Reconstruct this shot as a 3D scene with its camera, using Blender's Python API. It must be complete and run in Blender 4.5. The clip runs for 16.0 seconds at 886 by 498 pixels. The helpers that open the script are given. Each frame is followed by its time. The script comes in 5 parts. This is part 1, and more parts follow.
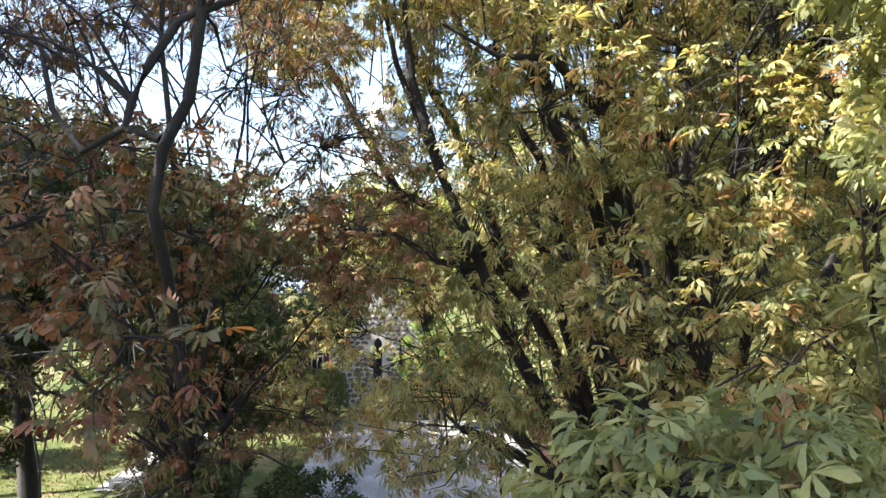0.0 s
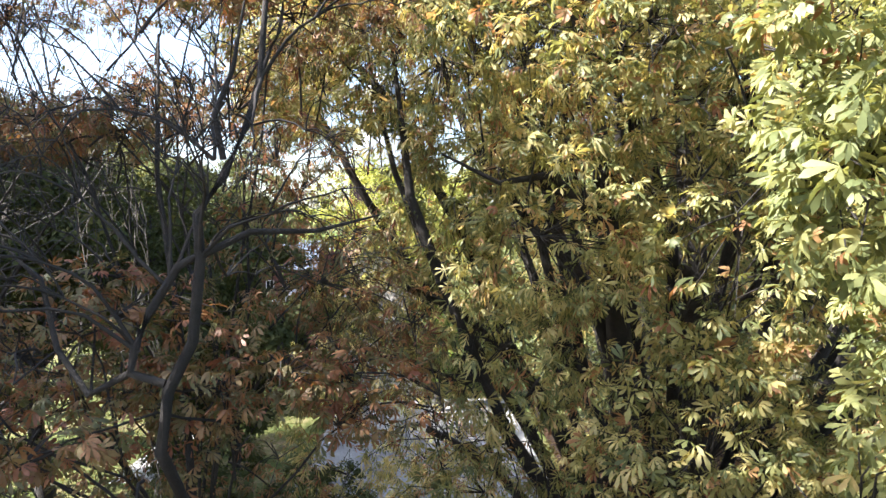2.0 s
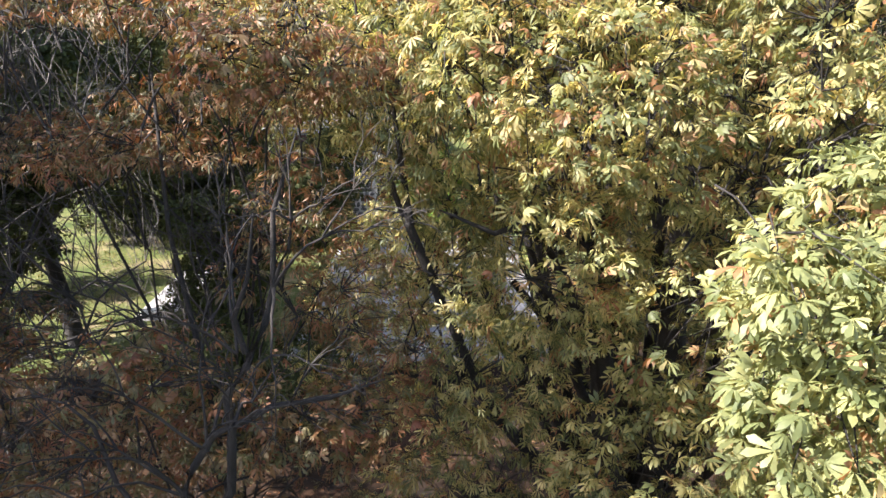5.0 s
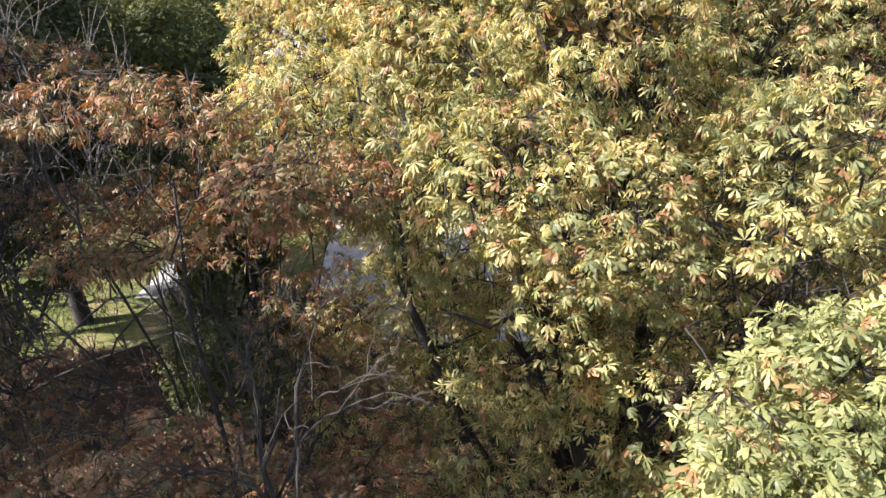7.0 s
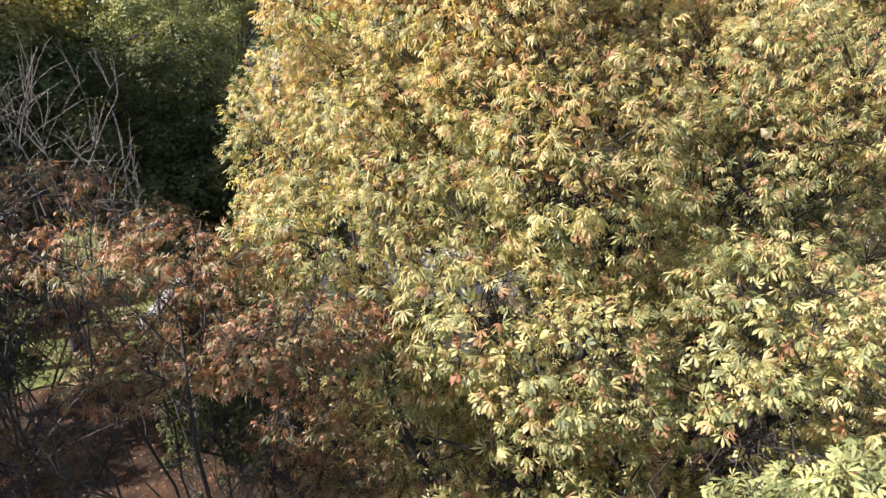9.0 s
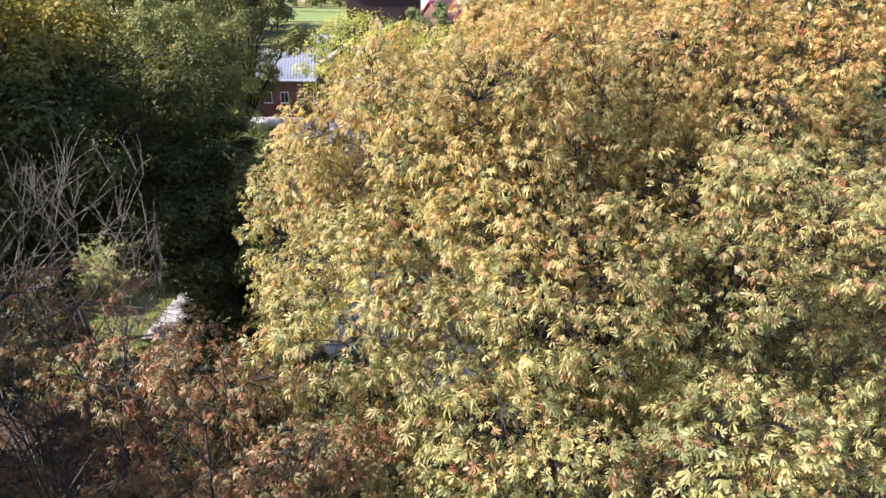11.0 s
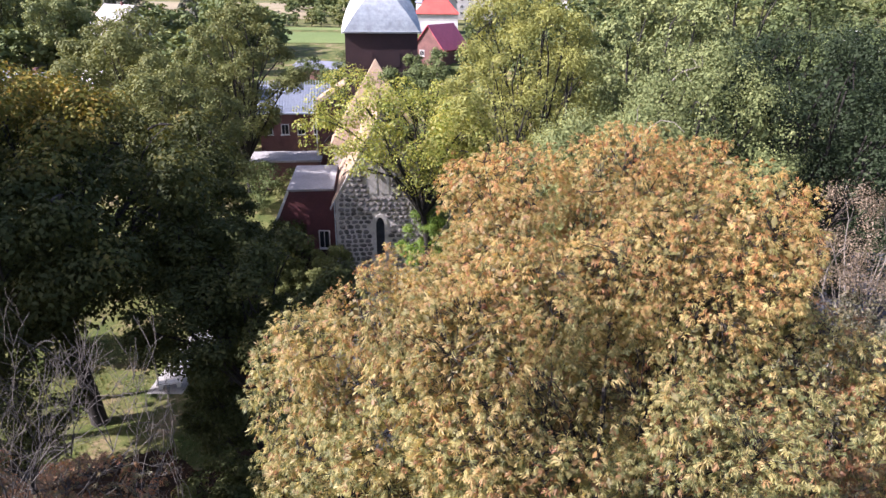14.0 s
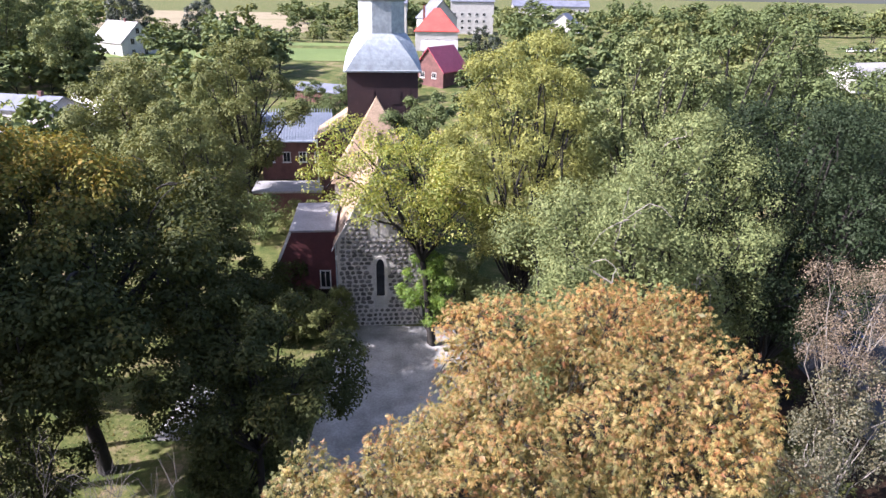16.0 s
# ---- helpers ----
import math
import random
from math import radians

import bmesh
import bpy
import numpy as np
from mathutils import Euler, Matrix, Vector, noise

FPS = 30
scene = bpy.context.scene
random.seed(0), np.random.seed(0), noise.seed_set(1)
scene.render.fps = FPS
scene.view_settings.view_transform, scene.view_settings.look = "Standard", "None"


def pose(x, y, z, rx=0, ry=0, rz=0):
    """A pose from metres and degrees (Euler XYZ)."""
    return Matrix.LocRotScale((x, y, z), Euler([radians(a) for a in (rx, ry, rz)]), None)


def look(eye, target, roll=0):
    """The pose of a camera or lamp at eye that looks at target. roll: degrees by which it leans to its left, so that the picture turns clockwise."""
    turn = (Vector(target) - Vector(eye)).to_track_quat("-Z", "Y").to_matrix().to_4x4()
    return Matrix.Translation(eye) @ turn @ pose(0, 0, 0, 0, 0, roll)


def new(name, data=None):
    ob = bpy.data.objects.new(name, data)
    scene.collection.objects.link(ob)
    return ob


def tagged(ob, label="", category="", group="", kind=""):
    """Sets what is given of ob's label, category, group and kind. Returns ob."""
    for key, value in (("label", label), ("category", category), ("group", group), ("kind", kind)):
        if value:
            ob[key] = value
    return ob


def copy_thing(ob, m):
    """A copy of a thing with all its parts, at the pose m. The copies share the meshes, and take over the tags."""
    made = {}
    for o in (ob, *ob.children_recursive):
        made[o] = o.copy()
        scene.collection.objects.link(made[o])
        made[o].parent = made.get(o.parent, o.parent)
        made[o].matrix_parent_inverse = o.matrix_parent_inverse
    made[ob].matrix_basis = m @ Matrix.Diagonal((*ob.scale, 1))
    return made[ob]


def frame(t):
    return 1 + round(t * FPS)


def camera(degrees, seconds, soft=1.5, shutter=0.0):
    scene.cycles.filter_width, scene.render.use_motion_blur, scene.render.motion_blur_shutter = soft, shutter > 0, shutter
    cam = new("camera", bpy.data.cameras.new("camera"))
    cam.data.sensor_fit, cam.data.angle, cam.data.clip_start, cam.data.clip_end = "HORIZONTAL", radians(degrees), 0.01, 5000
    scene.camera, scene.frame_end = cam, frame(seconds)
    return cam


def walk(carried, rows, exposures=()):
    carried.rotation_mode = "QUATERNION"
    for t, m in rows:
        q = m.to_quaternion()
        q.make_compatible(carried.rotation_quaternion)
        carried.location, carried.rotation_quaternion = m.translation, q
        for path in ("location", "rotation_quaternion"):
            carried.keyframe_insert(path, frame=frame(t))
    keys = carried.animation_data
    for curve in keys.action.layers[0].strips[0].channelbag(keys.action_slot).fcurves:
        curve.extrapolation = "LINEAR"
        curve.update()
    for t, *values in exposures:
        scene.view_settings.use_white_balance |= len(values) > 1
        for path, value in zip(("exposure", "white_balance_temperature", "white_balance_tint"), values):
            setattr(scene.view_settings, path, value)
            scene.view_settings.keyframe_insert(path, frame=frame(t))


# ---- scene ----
cam = camera(68.0, 16.0, soft=1.5)
PATH = [
    (0, (-0.481, 0.077, 14.37), (-0.477, 2.077, 14.405), 0.8),
    (0.5, (-0.486, 0.087, 14.816), (-0.48, 2.086, 14.855), 0.8),
    (1, (-0.491, 0.072, 15.223), (-0.486, 2.071, 15.263), 0.6),
    (1.5, (-0.502, 0.07, 15.671), (-0.497, 2.07, 15.668), -0.2),
    (2, (-0.486, 0.061, 16.096), (-0.486, 2.06, 16.015), -0.6),
    (2.5, (-0.474, 0.039, 16.457), (-0.481, 2.032, 16.283), 0.2),
    (3, (-0.434, 0.082, 16.846), (-0.443, 2.062, 16.564), 0.1),
    (3.5, (-0.426, 0.056, 17.206), (-0.438, 2.022, 16.843), -0.5),
    (3.7, (-0.418, 0.054, 17.333), (-0.431, 2.016, 16.945), -0.7),
    (5.8, (-0.482, 0.061, 19.381), (-0.469, 1.918, 18.64), 0.0),
    (6, (-0.473, 0.047, 19.511), (-0.462, 1.903, 18.765), 0.2),
    (6.5, (-0.483, 0.014, 19.939), (-0.474, 1.864, 19.182), 0.0),
    (7, (-0.47, 0.01, 20.365), (-0.466, 1.857, 19.599), -0.2),
    (7.5, (-0.455, 0.017, 20.744), (-0.454, 1.87, 19.994), -0.1),
    (8, (-0.401, 0.002, 21.19), (-0.404, 1.859, 20.448), -0.1),
    (8.5, (-0.363, 0.033, 21.673), (-0.355, 1.889, 20.928), -0.0),
    (8.7, (-0.37, 0.039, 21.798), (-0.353, 1.898, 21.061), -0.0),
    (10.8, (-0.37, -0.126, 23.752), (-0.368, 1.723, 22.988), 0.9),
    (11, (-0.344, -0.105, 23.969), (-0.341, 1.745, 23.209), 1.0),
    (11.5, (-0.233, -0.024, 24.656), (-0.234, 1.825, 23.895), 0.8),
    (12, (-0.133, 0.028, 25.287), (-0.135, 1.878, 24.527), 0.7),
    (12.5, (-0.038, 0.058, 25.888), (-0.043, 1.908, 25.128), 0.6),
    (13, (-0.013, 0.052, 26.433), (-0.014, 1.905, 25.679), 0.7),
    (13.5, (-0.017, -0.027, 27.081), (-0.019, 1.827, 26.332), 0.6),
    (14, (-0.017, -0.035, 27.893), (-0.018, 1.821, 27.15), 0.6),
    (14.5, (-0.029, -0.028, 28.799), (-0.029, 1.831, 28.062), 0.8),
    (15, (-0.073, -0.066, 29.826), (-0.071, 1.794, 29.09), 0.9),
    (15.5, (-0.063, -0.066, 30.782), (-0.061, 1.795, 30.05), 0.9),
    (16, (-0.034, -0.044, 31.721), (-0.032, 1.818, 30.992), 1.0),
]
walk(cam, [(t, look(e, g, r)) for t, e, g, r in PATH], [(0, 2.74, 6300, 11), (3.5, 2.55, 6280, 14), (6, 2.24, 6400, 17), (7.5, 2.13, 6430, 18), (11, 1.96, 6380, 20), (12.5, 1.88, 6200, 24), (14, 1.7, 6080, 26), (16, 1.78, 5950, 23)])

# ---- light ----
EL = radians(40)
SUN = Vector((-0.962 * math.cos(EL), -0.273 * math.cos(EL), math.sin(EL))).normalized()
world = bpy.data.worlds.new("sky")
scene.world = world
world.use_nodes = True
wn = world.node_tree.nodes
sky = wn.new("ShaderNodeTexSky")
sky.sky_type = 'NISHITA'
sky.sun_disc = False
sky.sun_elevation = EL
sky.sun_rotation = math.atan2(SUN.x, SUN.y)
sky.dust_density = 2.5
world.node_tree.links.new(sky.outputs[0], wn["Background"].inputs[0])
wn["Background"].inputs[1].default_value = 0.095
sun = new("sun", bpy.data.lights.new("sun", 'SUN'))
sun.data.energy = 5.0
sun.data.angle = radians(0.5)
sun.data.color = (1.0, 0.94, 0.86)
sun.matrix_world = look((0, 0, 60), Vector((0, 0, 60)) - SUN)



# ---- materials ----
def nodes_of(name):
    m = bpy.data.materials.new(name)
    m.use_nodes = True
    return m, m.node_tree.nodes, m.node_tree.links, m.node_tree.nodes["Principled BSDF"]


def ramp(ns, stops):
    r = ns.new("ShaderNodeValToRGB")
    e = r.color_ramp.elements
    while len(e) < len(stops):
        e.new(0.5)
    for el, (p, c) in zip(e, stops):
        el.position, el.color = p, (*c, 1)
    return r


def noise_tex(ns, ls, scale, detail=4.0, rough=0.6):
    co = ns.new("ShaderNodeTexCoord")
    t = ns.new("ShaderNodeTexNoise")
    t.inputs["Scale"].default_value, t.inputs["Detail"].default_value = scale, detail
    t.inputs["Roughness"].default_value = rough
    ls.new(co.outputs["Object"], t.inputs["Vector"])
    return t


def mix_col(ns, ls, fac, a, b, kind='MIX'):
    m = ns.new("ShaderNodeMix")
    m.data_type, m.blend_type = 'RGBA', kind
    for sock, v in ((m.inputs[0], fac), (m.inputs[6], a), (m.inputs[7], b)):
        if isinstance(v, (int, float)):
            sock.default_value = v
        elif isinstance(v, tuple):
            sock.default_value = (*v, 1)
        else:
            ls.new(v, sock)
    return m.outputs[2]


def surface(name, dark, light, scale=2.0, fine=25.0, rough=0.85, metal=0.0, bump=0.3, depth=0.02, vary=0.0, island=False):
    """Two scales of noise between two colours, with relief; vary: change from piece to piece."""
    m, ns, ls, b = nodes_of(name)
    big, small = noise_tex(ns, ls, scale), noise_tex(ns, ls, fine, 6.0, 0.7)
    r1 = ramp(ns, [(0.3, dark), (0.7, light)])
    ls.new(big.outputs[0], r1.inputs[0])
    r2 = ramp(ns, [(0.3, (0.55, 0.55, 0.55)), (0.65, (1.1, 1.1, 1.1))])
    ls.new(small.outputs[0], r2.inputs[0])
    col = mix_col(ns, ls, 0.8, r1.outputs[0], r2.outputs[0], 'MULTIPLY')
    if vary:
        info = ns.new("ShaderNodeNewGeometry" if island else "ShaderNodeObjectInfo")
        r3 = ramp(ns, [(0.0, (1 - vary,) * 3), (1.0, (1 + vary,) * 3)])
        ls.new(info.outputs["Random Per Island" if island else "Random"], r3.inputs[0])
        col = mix_col(ns, ls, 1.0, col, r3.outputs[0], 'MULTIPLY')
    ls.new(col, b.inputs["Base Color"])
    b.inputs["Roughness"].default_value, b.inputs["Metallic"].default_value = rough, metal
    bp = ns.new("ShaderNodeBump")
    bp.inputs["Strength"].default_value, bp.inputs["Distance"].default_value = bump, depth
    ls.new(small.outputs[0], bp.inputs["Height"])
    ls.new(bp.outputs[0], b.inputs["Normal"])
    return m


def leaf_mat(name, stops, turned=None, low=0.0, high=1.0, patch=0.35, glow=0.48, gloss=0.55, even=0.0):
    """Foliage: colour leaf by leaf; towards the height band low..high the leaves take the turned autumn colours, in patches."""
    m, ns, ls, b = nodes_of(name)
    geo = ns.new("ShaderNodeNewGeometry")
    r = ramp(ns, stops)
    pick = ns.new("ShaderNodeMix")
    pick.inputs[0].default_value = even
    clump = noise_tex(ns, ls, 0.9, 3.0)
    ls.new(geo.outputs["Random Per Island"], pick.inputs[2])
    ls.new(clump.outputs[0], pick.inputs[3])
    ls.new(pick.outputs[0], r.inputs[0])
    col = r.outputs[0]
    if turned:
        r2 = ramp(ns, turned)
        ls.new(geo.outputs["Random Per Island"], r2.inputs[0])
        sep = ns.new("ShaderNodeSeparateXYZ")
        ls.new(geo.outputs["Position"], sep.inputs[0])
        mr = ns.new("ShaderNodeMapRange")
        mr.inputs[1].default_value, mr.inputs[2].default_value = low, high
        ls.new(sep.outputs[2], mr.inputs[0])
        n = noise_tex(ns, ls, patch, 3.0)
        add = ns.new("ShaderNodeMath")
        add.operation = 'ADD'
        ls.new(mr.outputs[0], add.inputs[0])
        ls.new(n.outputs[0], add.inputs[1])
        mr2 = ns.new("ShaderNodeMapRange")
        mr2.inputs[1].default_value, mr2.inputs[2].default_value = 0.55, 1.1
        ls.new(add.outputs[0], mr2.inputs[0])
        col = mix_col(ns, ls, mr2.outputs[0], col, r2.outputs[0])
    drift = noise_tex(ns, ls, 0.55, 3.0)
    r5 = ramp(ns, [(0.3, (0.62, 0.66, 0.6)), (0.7, (1.3, 1.24, 1.15))])
    ls.new(drift.outputs[0], r5.inputs[0])
    col = mix_col(ns, ls, 0.75, col, r5.outputs[0], 'MULTIPLY')
    vein = noise_tex(ns, ls, 14.0, 3.0)
    r4 = ramp(ns, [(0.3, (0.75, 0.72, 0.65)), (0.7, (1.12, 1.12, 1.1))])
    ls.new(vein.outputs[0], r4.inputs[0])
    col = mix_col(ns, ls, 0.7, col, r4.outputs[0], 'MULTIPLY')
    ls.new(col, b.inputs["Base Color"])
    b.inputs["Roughness"].default_value = gloss
    b.inputs["Specular IOR Level"].default_value = 0.5 if even == 0 else 0.1
    tr = ns.new("ShaderNodeBsdfTranslucent")
    tint = mix_col(ns, ls, 1.0, col, (1.3, 1.14, 0.7), 'MULTIPLY')
    ls.new(tint, tr.inputs[0])
    mx = ns.new("ShaderNodeMixShader")
    mx.inputs[0].default_value = glow
    ls.new(b.outputs[0], mx.inputs[1])
    ls.new(tr.outputs[0], mx.inputs[2])
    ls.new(mx.outputs[0], ns["Material Output"].inputs[0])
    return m


GREENS = [(0.0, (0.09, 0.115, 0.05)), (0.3, (0.20, 0.225, 0.10)), (0.6, (0.38, 0.37, 0.165)), (0.86, (0.49, 0.43, 0.22)), (0.93, (0.34, 0.21, 0.11)), (1.0, (0.26, 0.12, 0.07))]
GOLDS = [(0.0, (0.15, 0.155, 0.05)), (0.22, (0.36, 0.33, 0.135)), (0.5, (0.495, 0.37, 0.155)), (0.72, (0.44, 0.238, 0.10)), (0.9, (0.33, 0.145, 0.06)), (1.0, (0.20, 0.08, 0.045))]
BROWNS = [(0.0, (0.085, 0.095, 0.037)), (0.35, (0.15, 0.12, 0.052)), (0.75, (0.245, 0.118, 0.054)), (1.0, (0.165, 0.058, 0.03))]
M_CHESTNUT = leaf_mat("chestnut_leaves", GREENS, GOLDS, 20.2, 27.2, 0.45, glow=0.52)
# darker than the crown's leaves: the shade of its hollows is in the colour
M_HEART_SHADE = leaf_mat("shade_toned_chestnut_leaves", [(0.0, (0.10, 0.10, 0.035)), (0.6, (0.19, 0.155, 0.06)), (1.0, (0.24, 0.13, 0.055))], None, glow=0.35)
M_FRESH = leaf_mat("fresh_chestnut_leaves", [(0.0, (0.13, 0.165, 0.07)), (0.4, (0.22, 0.25, 0.11)), (0.72, (0.31, 0.335, 0.15)), (0.92, (0.37, 0.375, 0.17)), (0.97, (0.40, 0.26, 0.13)), (1.0, (0.26, 0.12, 0.06))], None)
M_RUSSET = leaf_mat("russet_leaves", BROWNS, None, glow=0.3)
M_DARKGREEN = leaf_mat("dark_green_leaves", [(0.0, (0.03, 0.042, 0.017)), (0.6, (0.055, 0.068, 0.026)), (1.0, (0.10, 0.10, 0.038))],
                       [(0.0, (0.10, 0.12, 0.03)), (0.6, (0.21, 0.19, 0.045)), (1.0, (0.30, 0.20, 0.05))], 18.6, 25.0, 0.25, glow=0.3, even=0.6)
M_OLIVE = leaf_mat("olive_leaves", [(0.0, (0.08, 0.10, 0.038)), (0.6, (0.14, 0.16, 0.065)), (0.9, (0.20, 0.19, 0.09)), (1.0, (0.24, 0.17, 0.09))], None, glow=0.22, even=0.6)
M_WILLOW = leaf_mat("willow_leaves", [(0.0, (0.07, 0.10, 0.048)), (0.5, (0.155, 0.19, 0.085)), (0.9, (0.27, 0.295, 0.14)), (1.0, (0.36, 0.355, 0.22))], None, glow=0.22, even=0.6)
M_YELLOW = leaf_mat("yellow_leaves", [(0.0, (0.14, 0.17, 0.055)), (0.5, (0.24, 0.26, 0.09)), (1.0, (0.34, 0.335, 0.13))], None, glow=0.35, even=0.5)
M_LOCUST = leaf_mat("locust_leaves", [(0.0, (0.16, 0.21, 0.04)), (0.5, (0.27, 0.32, 0.07)), (1.0, (0.40, 0.38, 0.12))], None)
M_GREEN = leaf_mat("green_leaves", [(0.0, (0.065, 0.09, 0.04)), (0.6, (0.11, 0.145, 0.065)), (1.0, (0.17, 0.20, 0.095))], None, glow=0.22, even=0.6)
M_DEEP = leaf_mat("deep_green_leaves", [(0.0, (0.014, 0.024, 0.013)), (0.6, (0.030, 0.046, 0.025)), (1.0, (0.075, 0.095, 0.052))], None, glow=0.22, even=0.6)
M_SPRUCE = leaf_mat("spruce_needles", [(0.0, (0.016, 0.028, 0.018)), (1.0, (0.05, 0.065, 0.04))], None, glow=0.1)
M_SPRING = leaf_mat("bright_green_leaves", [(0.0, (0.10, 0.18, 0.03)), (0.6, (0.16, 0.28, 0.05)), (1.0, (0.26, 0.36, 0.08))], None)
M_TAN = leaf_mat("withered_needles", [(0.0, (0.085, 0.068, 0.048)), (0.5, (0.16, 0.122, 0.09)), (1.0, (0.25, 0.20, 0.155))], None, glow=0.25)
M_SAGE = leaf_mat("sage_needles", [(0.0, (0.05, 0.056, 0.032)), (0.6, (0.09, 0.088, 0.054)), (1.0, (0.15, 0.13, 0.08))], None, glow=0.25)
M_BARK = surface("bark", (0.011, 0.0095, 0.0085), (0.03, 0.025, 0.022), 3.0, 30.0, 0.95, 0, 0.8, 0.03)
M_TWIG = surface("grey_twigs", (0.13, 0.115, 0.10), (0.26, 0.235, 0.21), 3.0, 30.0, 0.95)
M_DARKTWIG = surface("dark_twigs", (0.014, 0.012, 0.011), (0.04, 0.034, 0.03), 3.0, 30.0, 0.95)
M_TANGLE = surface("weathered_twigs", (0.045, 0.04, 0.036), (0.11, 0.10, 0.09), 3.0, 30.0, 0.95)
M_HUSK = surface("conker_husk", (0.22, 0.28, 0.08), (0.36, 0.38, 0.14), 12.0, 90.0, 0.6)


# ---- mesh helpers ----
def fast_mesh(name, v, faces, mat):
    """A mesh from arrays of corners and of triangles or quads."""
    me = bpy.data.meshes.new(name)
    v, faces = np.asarray(v, np.float32), np.asarray(faces, np.int32)
    n, k = faces.shape
    me.vertices.add(len(v))
    me.vertices.foreach_set("co", v.ravel())
    me.loops.add(n * k)
    me.loops.foreach_set("vertex_index", faces.ravel())
    me.polygons.add(n)
    me.polygons.foreach_set("loop_start", np.arange(0, n * k, k, dtype=np.int32))
    me.update(calc_edges=True)
    me.materials.append(mat)
    return me


def part(name, data, material, parent, label=""):
    """One mesh object, from a bmesh or a mesh, under a thing or a part."""
    if isinstance(data, bmesh.types.BMesh):
        me = bpy.data.meshes.new(name)
        bmesh.ops.recalc_face_normals(data, faces=data.faces)
        data.to_mesh(me)
        data.free()
        me.materials.append(material)
    else:
        me = data
    ob = new(name, me)
    ob.parent = parent
    if label:
        tagged(ob, label)
    return ob


def empty(name, x=0, y=0, z=0, rz=0):
    e = new(name)
    e.empty_display_size = 0.2
    e.matrix_world = pose(x, y, z, 0, 0, rz)
    return e


def tubes(paths, sides=5):
    """Tapered round branches: each path is a list of (x, y, z, radius). Returns corners and quads."""
    V, F, base = [], [], 0
    ang = np.linspace(0, 2 * np.pi, sides, endpoint=False)
    ring = np.stack([np.cos(ang), np.sin(ang)], 1)
    for p in paths:
        p = np.asarray(p, float)
        d = np.gradient(p[:, :3], axis=0)
        d /= np.linalg.norm(d, axis=1, keepdims=True) + 1e-9
        side = np.cross(d, np.where(np.abs(d[:, 2:3]) > 0.9, [[1.0, 0, 0]], [[0, 0, 1.0]]))
        side /= np.linalg.norm(side, axis=1, keepdims=True) + 1e-9
        up = np.cross(side, d)
        v = p[:, None, :3] + p[:, None, 3:4] * (ring[None, :, 0:1] * side[:, None] + ring[None, :, 1:2] * up[:, None])
        n = len(p)
        i = np.arange(n - 1)[:, None] * sides
        j, k = np.arange(sides)[None], (np.arange(sides)[None] + 1) % sides
        F.append((np.stack([i + j, i + k, i + sides + k, i + sides + j], -1) + base).reshape(-1, 4))
        V.append(v.reshape(-1, 3))
        base += n * sides
    return np.concatenate(V), np.concatenate(F)


def limb(rng, a, b, r0, r1, n=7, bend=0.08):
    """A crooked branch from a to b."""
    a, b = np.asarray(a, float), np.asarray(b, float)
    s = np.linspace(0, 1, n)[:, None]
    L = np.linalg.norm(b - a)
    sag = np.array([0, 0, 1.0]) * np.sin(s * np.pi) * L * bend * 0.7
    wig = np.cumsum(rng.normal(0, bend * 0.35, (n, 3)), 0) * L * 0.5 * np.sin(s * np.pi)
    return np.hstack([a + (b - a) * s + sag + wig, r0 + (r1 - r0) * s])


def leaf_palmate(rng, leaflets=5, light=False):
    """A horse chestnut leaf of unit length: blunt leaflets fanned from one point, drooping at their ends."""
    V, F = [(0, 0, 0)], []
    hang = rng.uniform(0.45, 1.5) if light else rng.uniform(0.2, 0.95)
    for i in range(leaflets):
        a = (i - (leaflets - 1) / 2) * (3.6 / leaflets) + rng.uniform(-0.16, 0.16)
        L = (1.0 - 0.22 * abs(a)) * rng.uniform(0.85, 1.08)
        w, droop = (0.088 if light else 0.13) * L * rng.uniform(0.85, 1.2), hang * rng.uniform(0.6, 1.4)
        d, sd = np.array([math.cos(a), math.sin(a), 0]), np.array([-math.sin(a), math.cos(a), 0])
        z, tilt = np.array([0, 0, 1.0]), rng.uniform(-0.9, 0.9) if light else rng.uniform(-0.5, 0.5)
        c = 1 - 0.25 * droop
        sd = sd + z * tilt
        q = len(V)
        if not light:
            V += [d * 0.42 * L * c + sd * w * 0.55 - z * droop * 0.10 * L, d * 0.42 * L * c - sd * w * 0.55 - z * droop * 0.10 * L]
        V += [d * 0.76 * L * c + sd * w - z * droop * 0.42 * L, d * 0.76 * L * c - sd * w - z * droop * 0.42 * L, d * L * c * 0.96 - z * droop * 0.8 * L]
        F += [(0, q + 1, q), (q, q + 1, q + 2)] if light else [(0, q + 1, q), (q, q + 1, q + 3), (q, q + 3, q + 2), (q + 2, q + 3, q + 4)]
    return np.array([np.asarray(v, float) for v in V]), np.array(F)


def leaf_blade(rng):
    """A single folded pointed leaf of unit length."""
    w = rng.uniform(0.26, 0.36)
    return np.array([(0, 0, 0), (0.5, w, 0.08), (0.5, -w, 0.08), (1.0, 0, -0.12)]), np.array([(0, 3, 1), (0, 2, 3)])


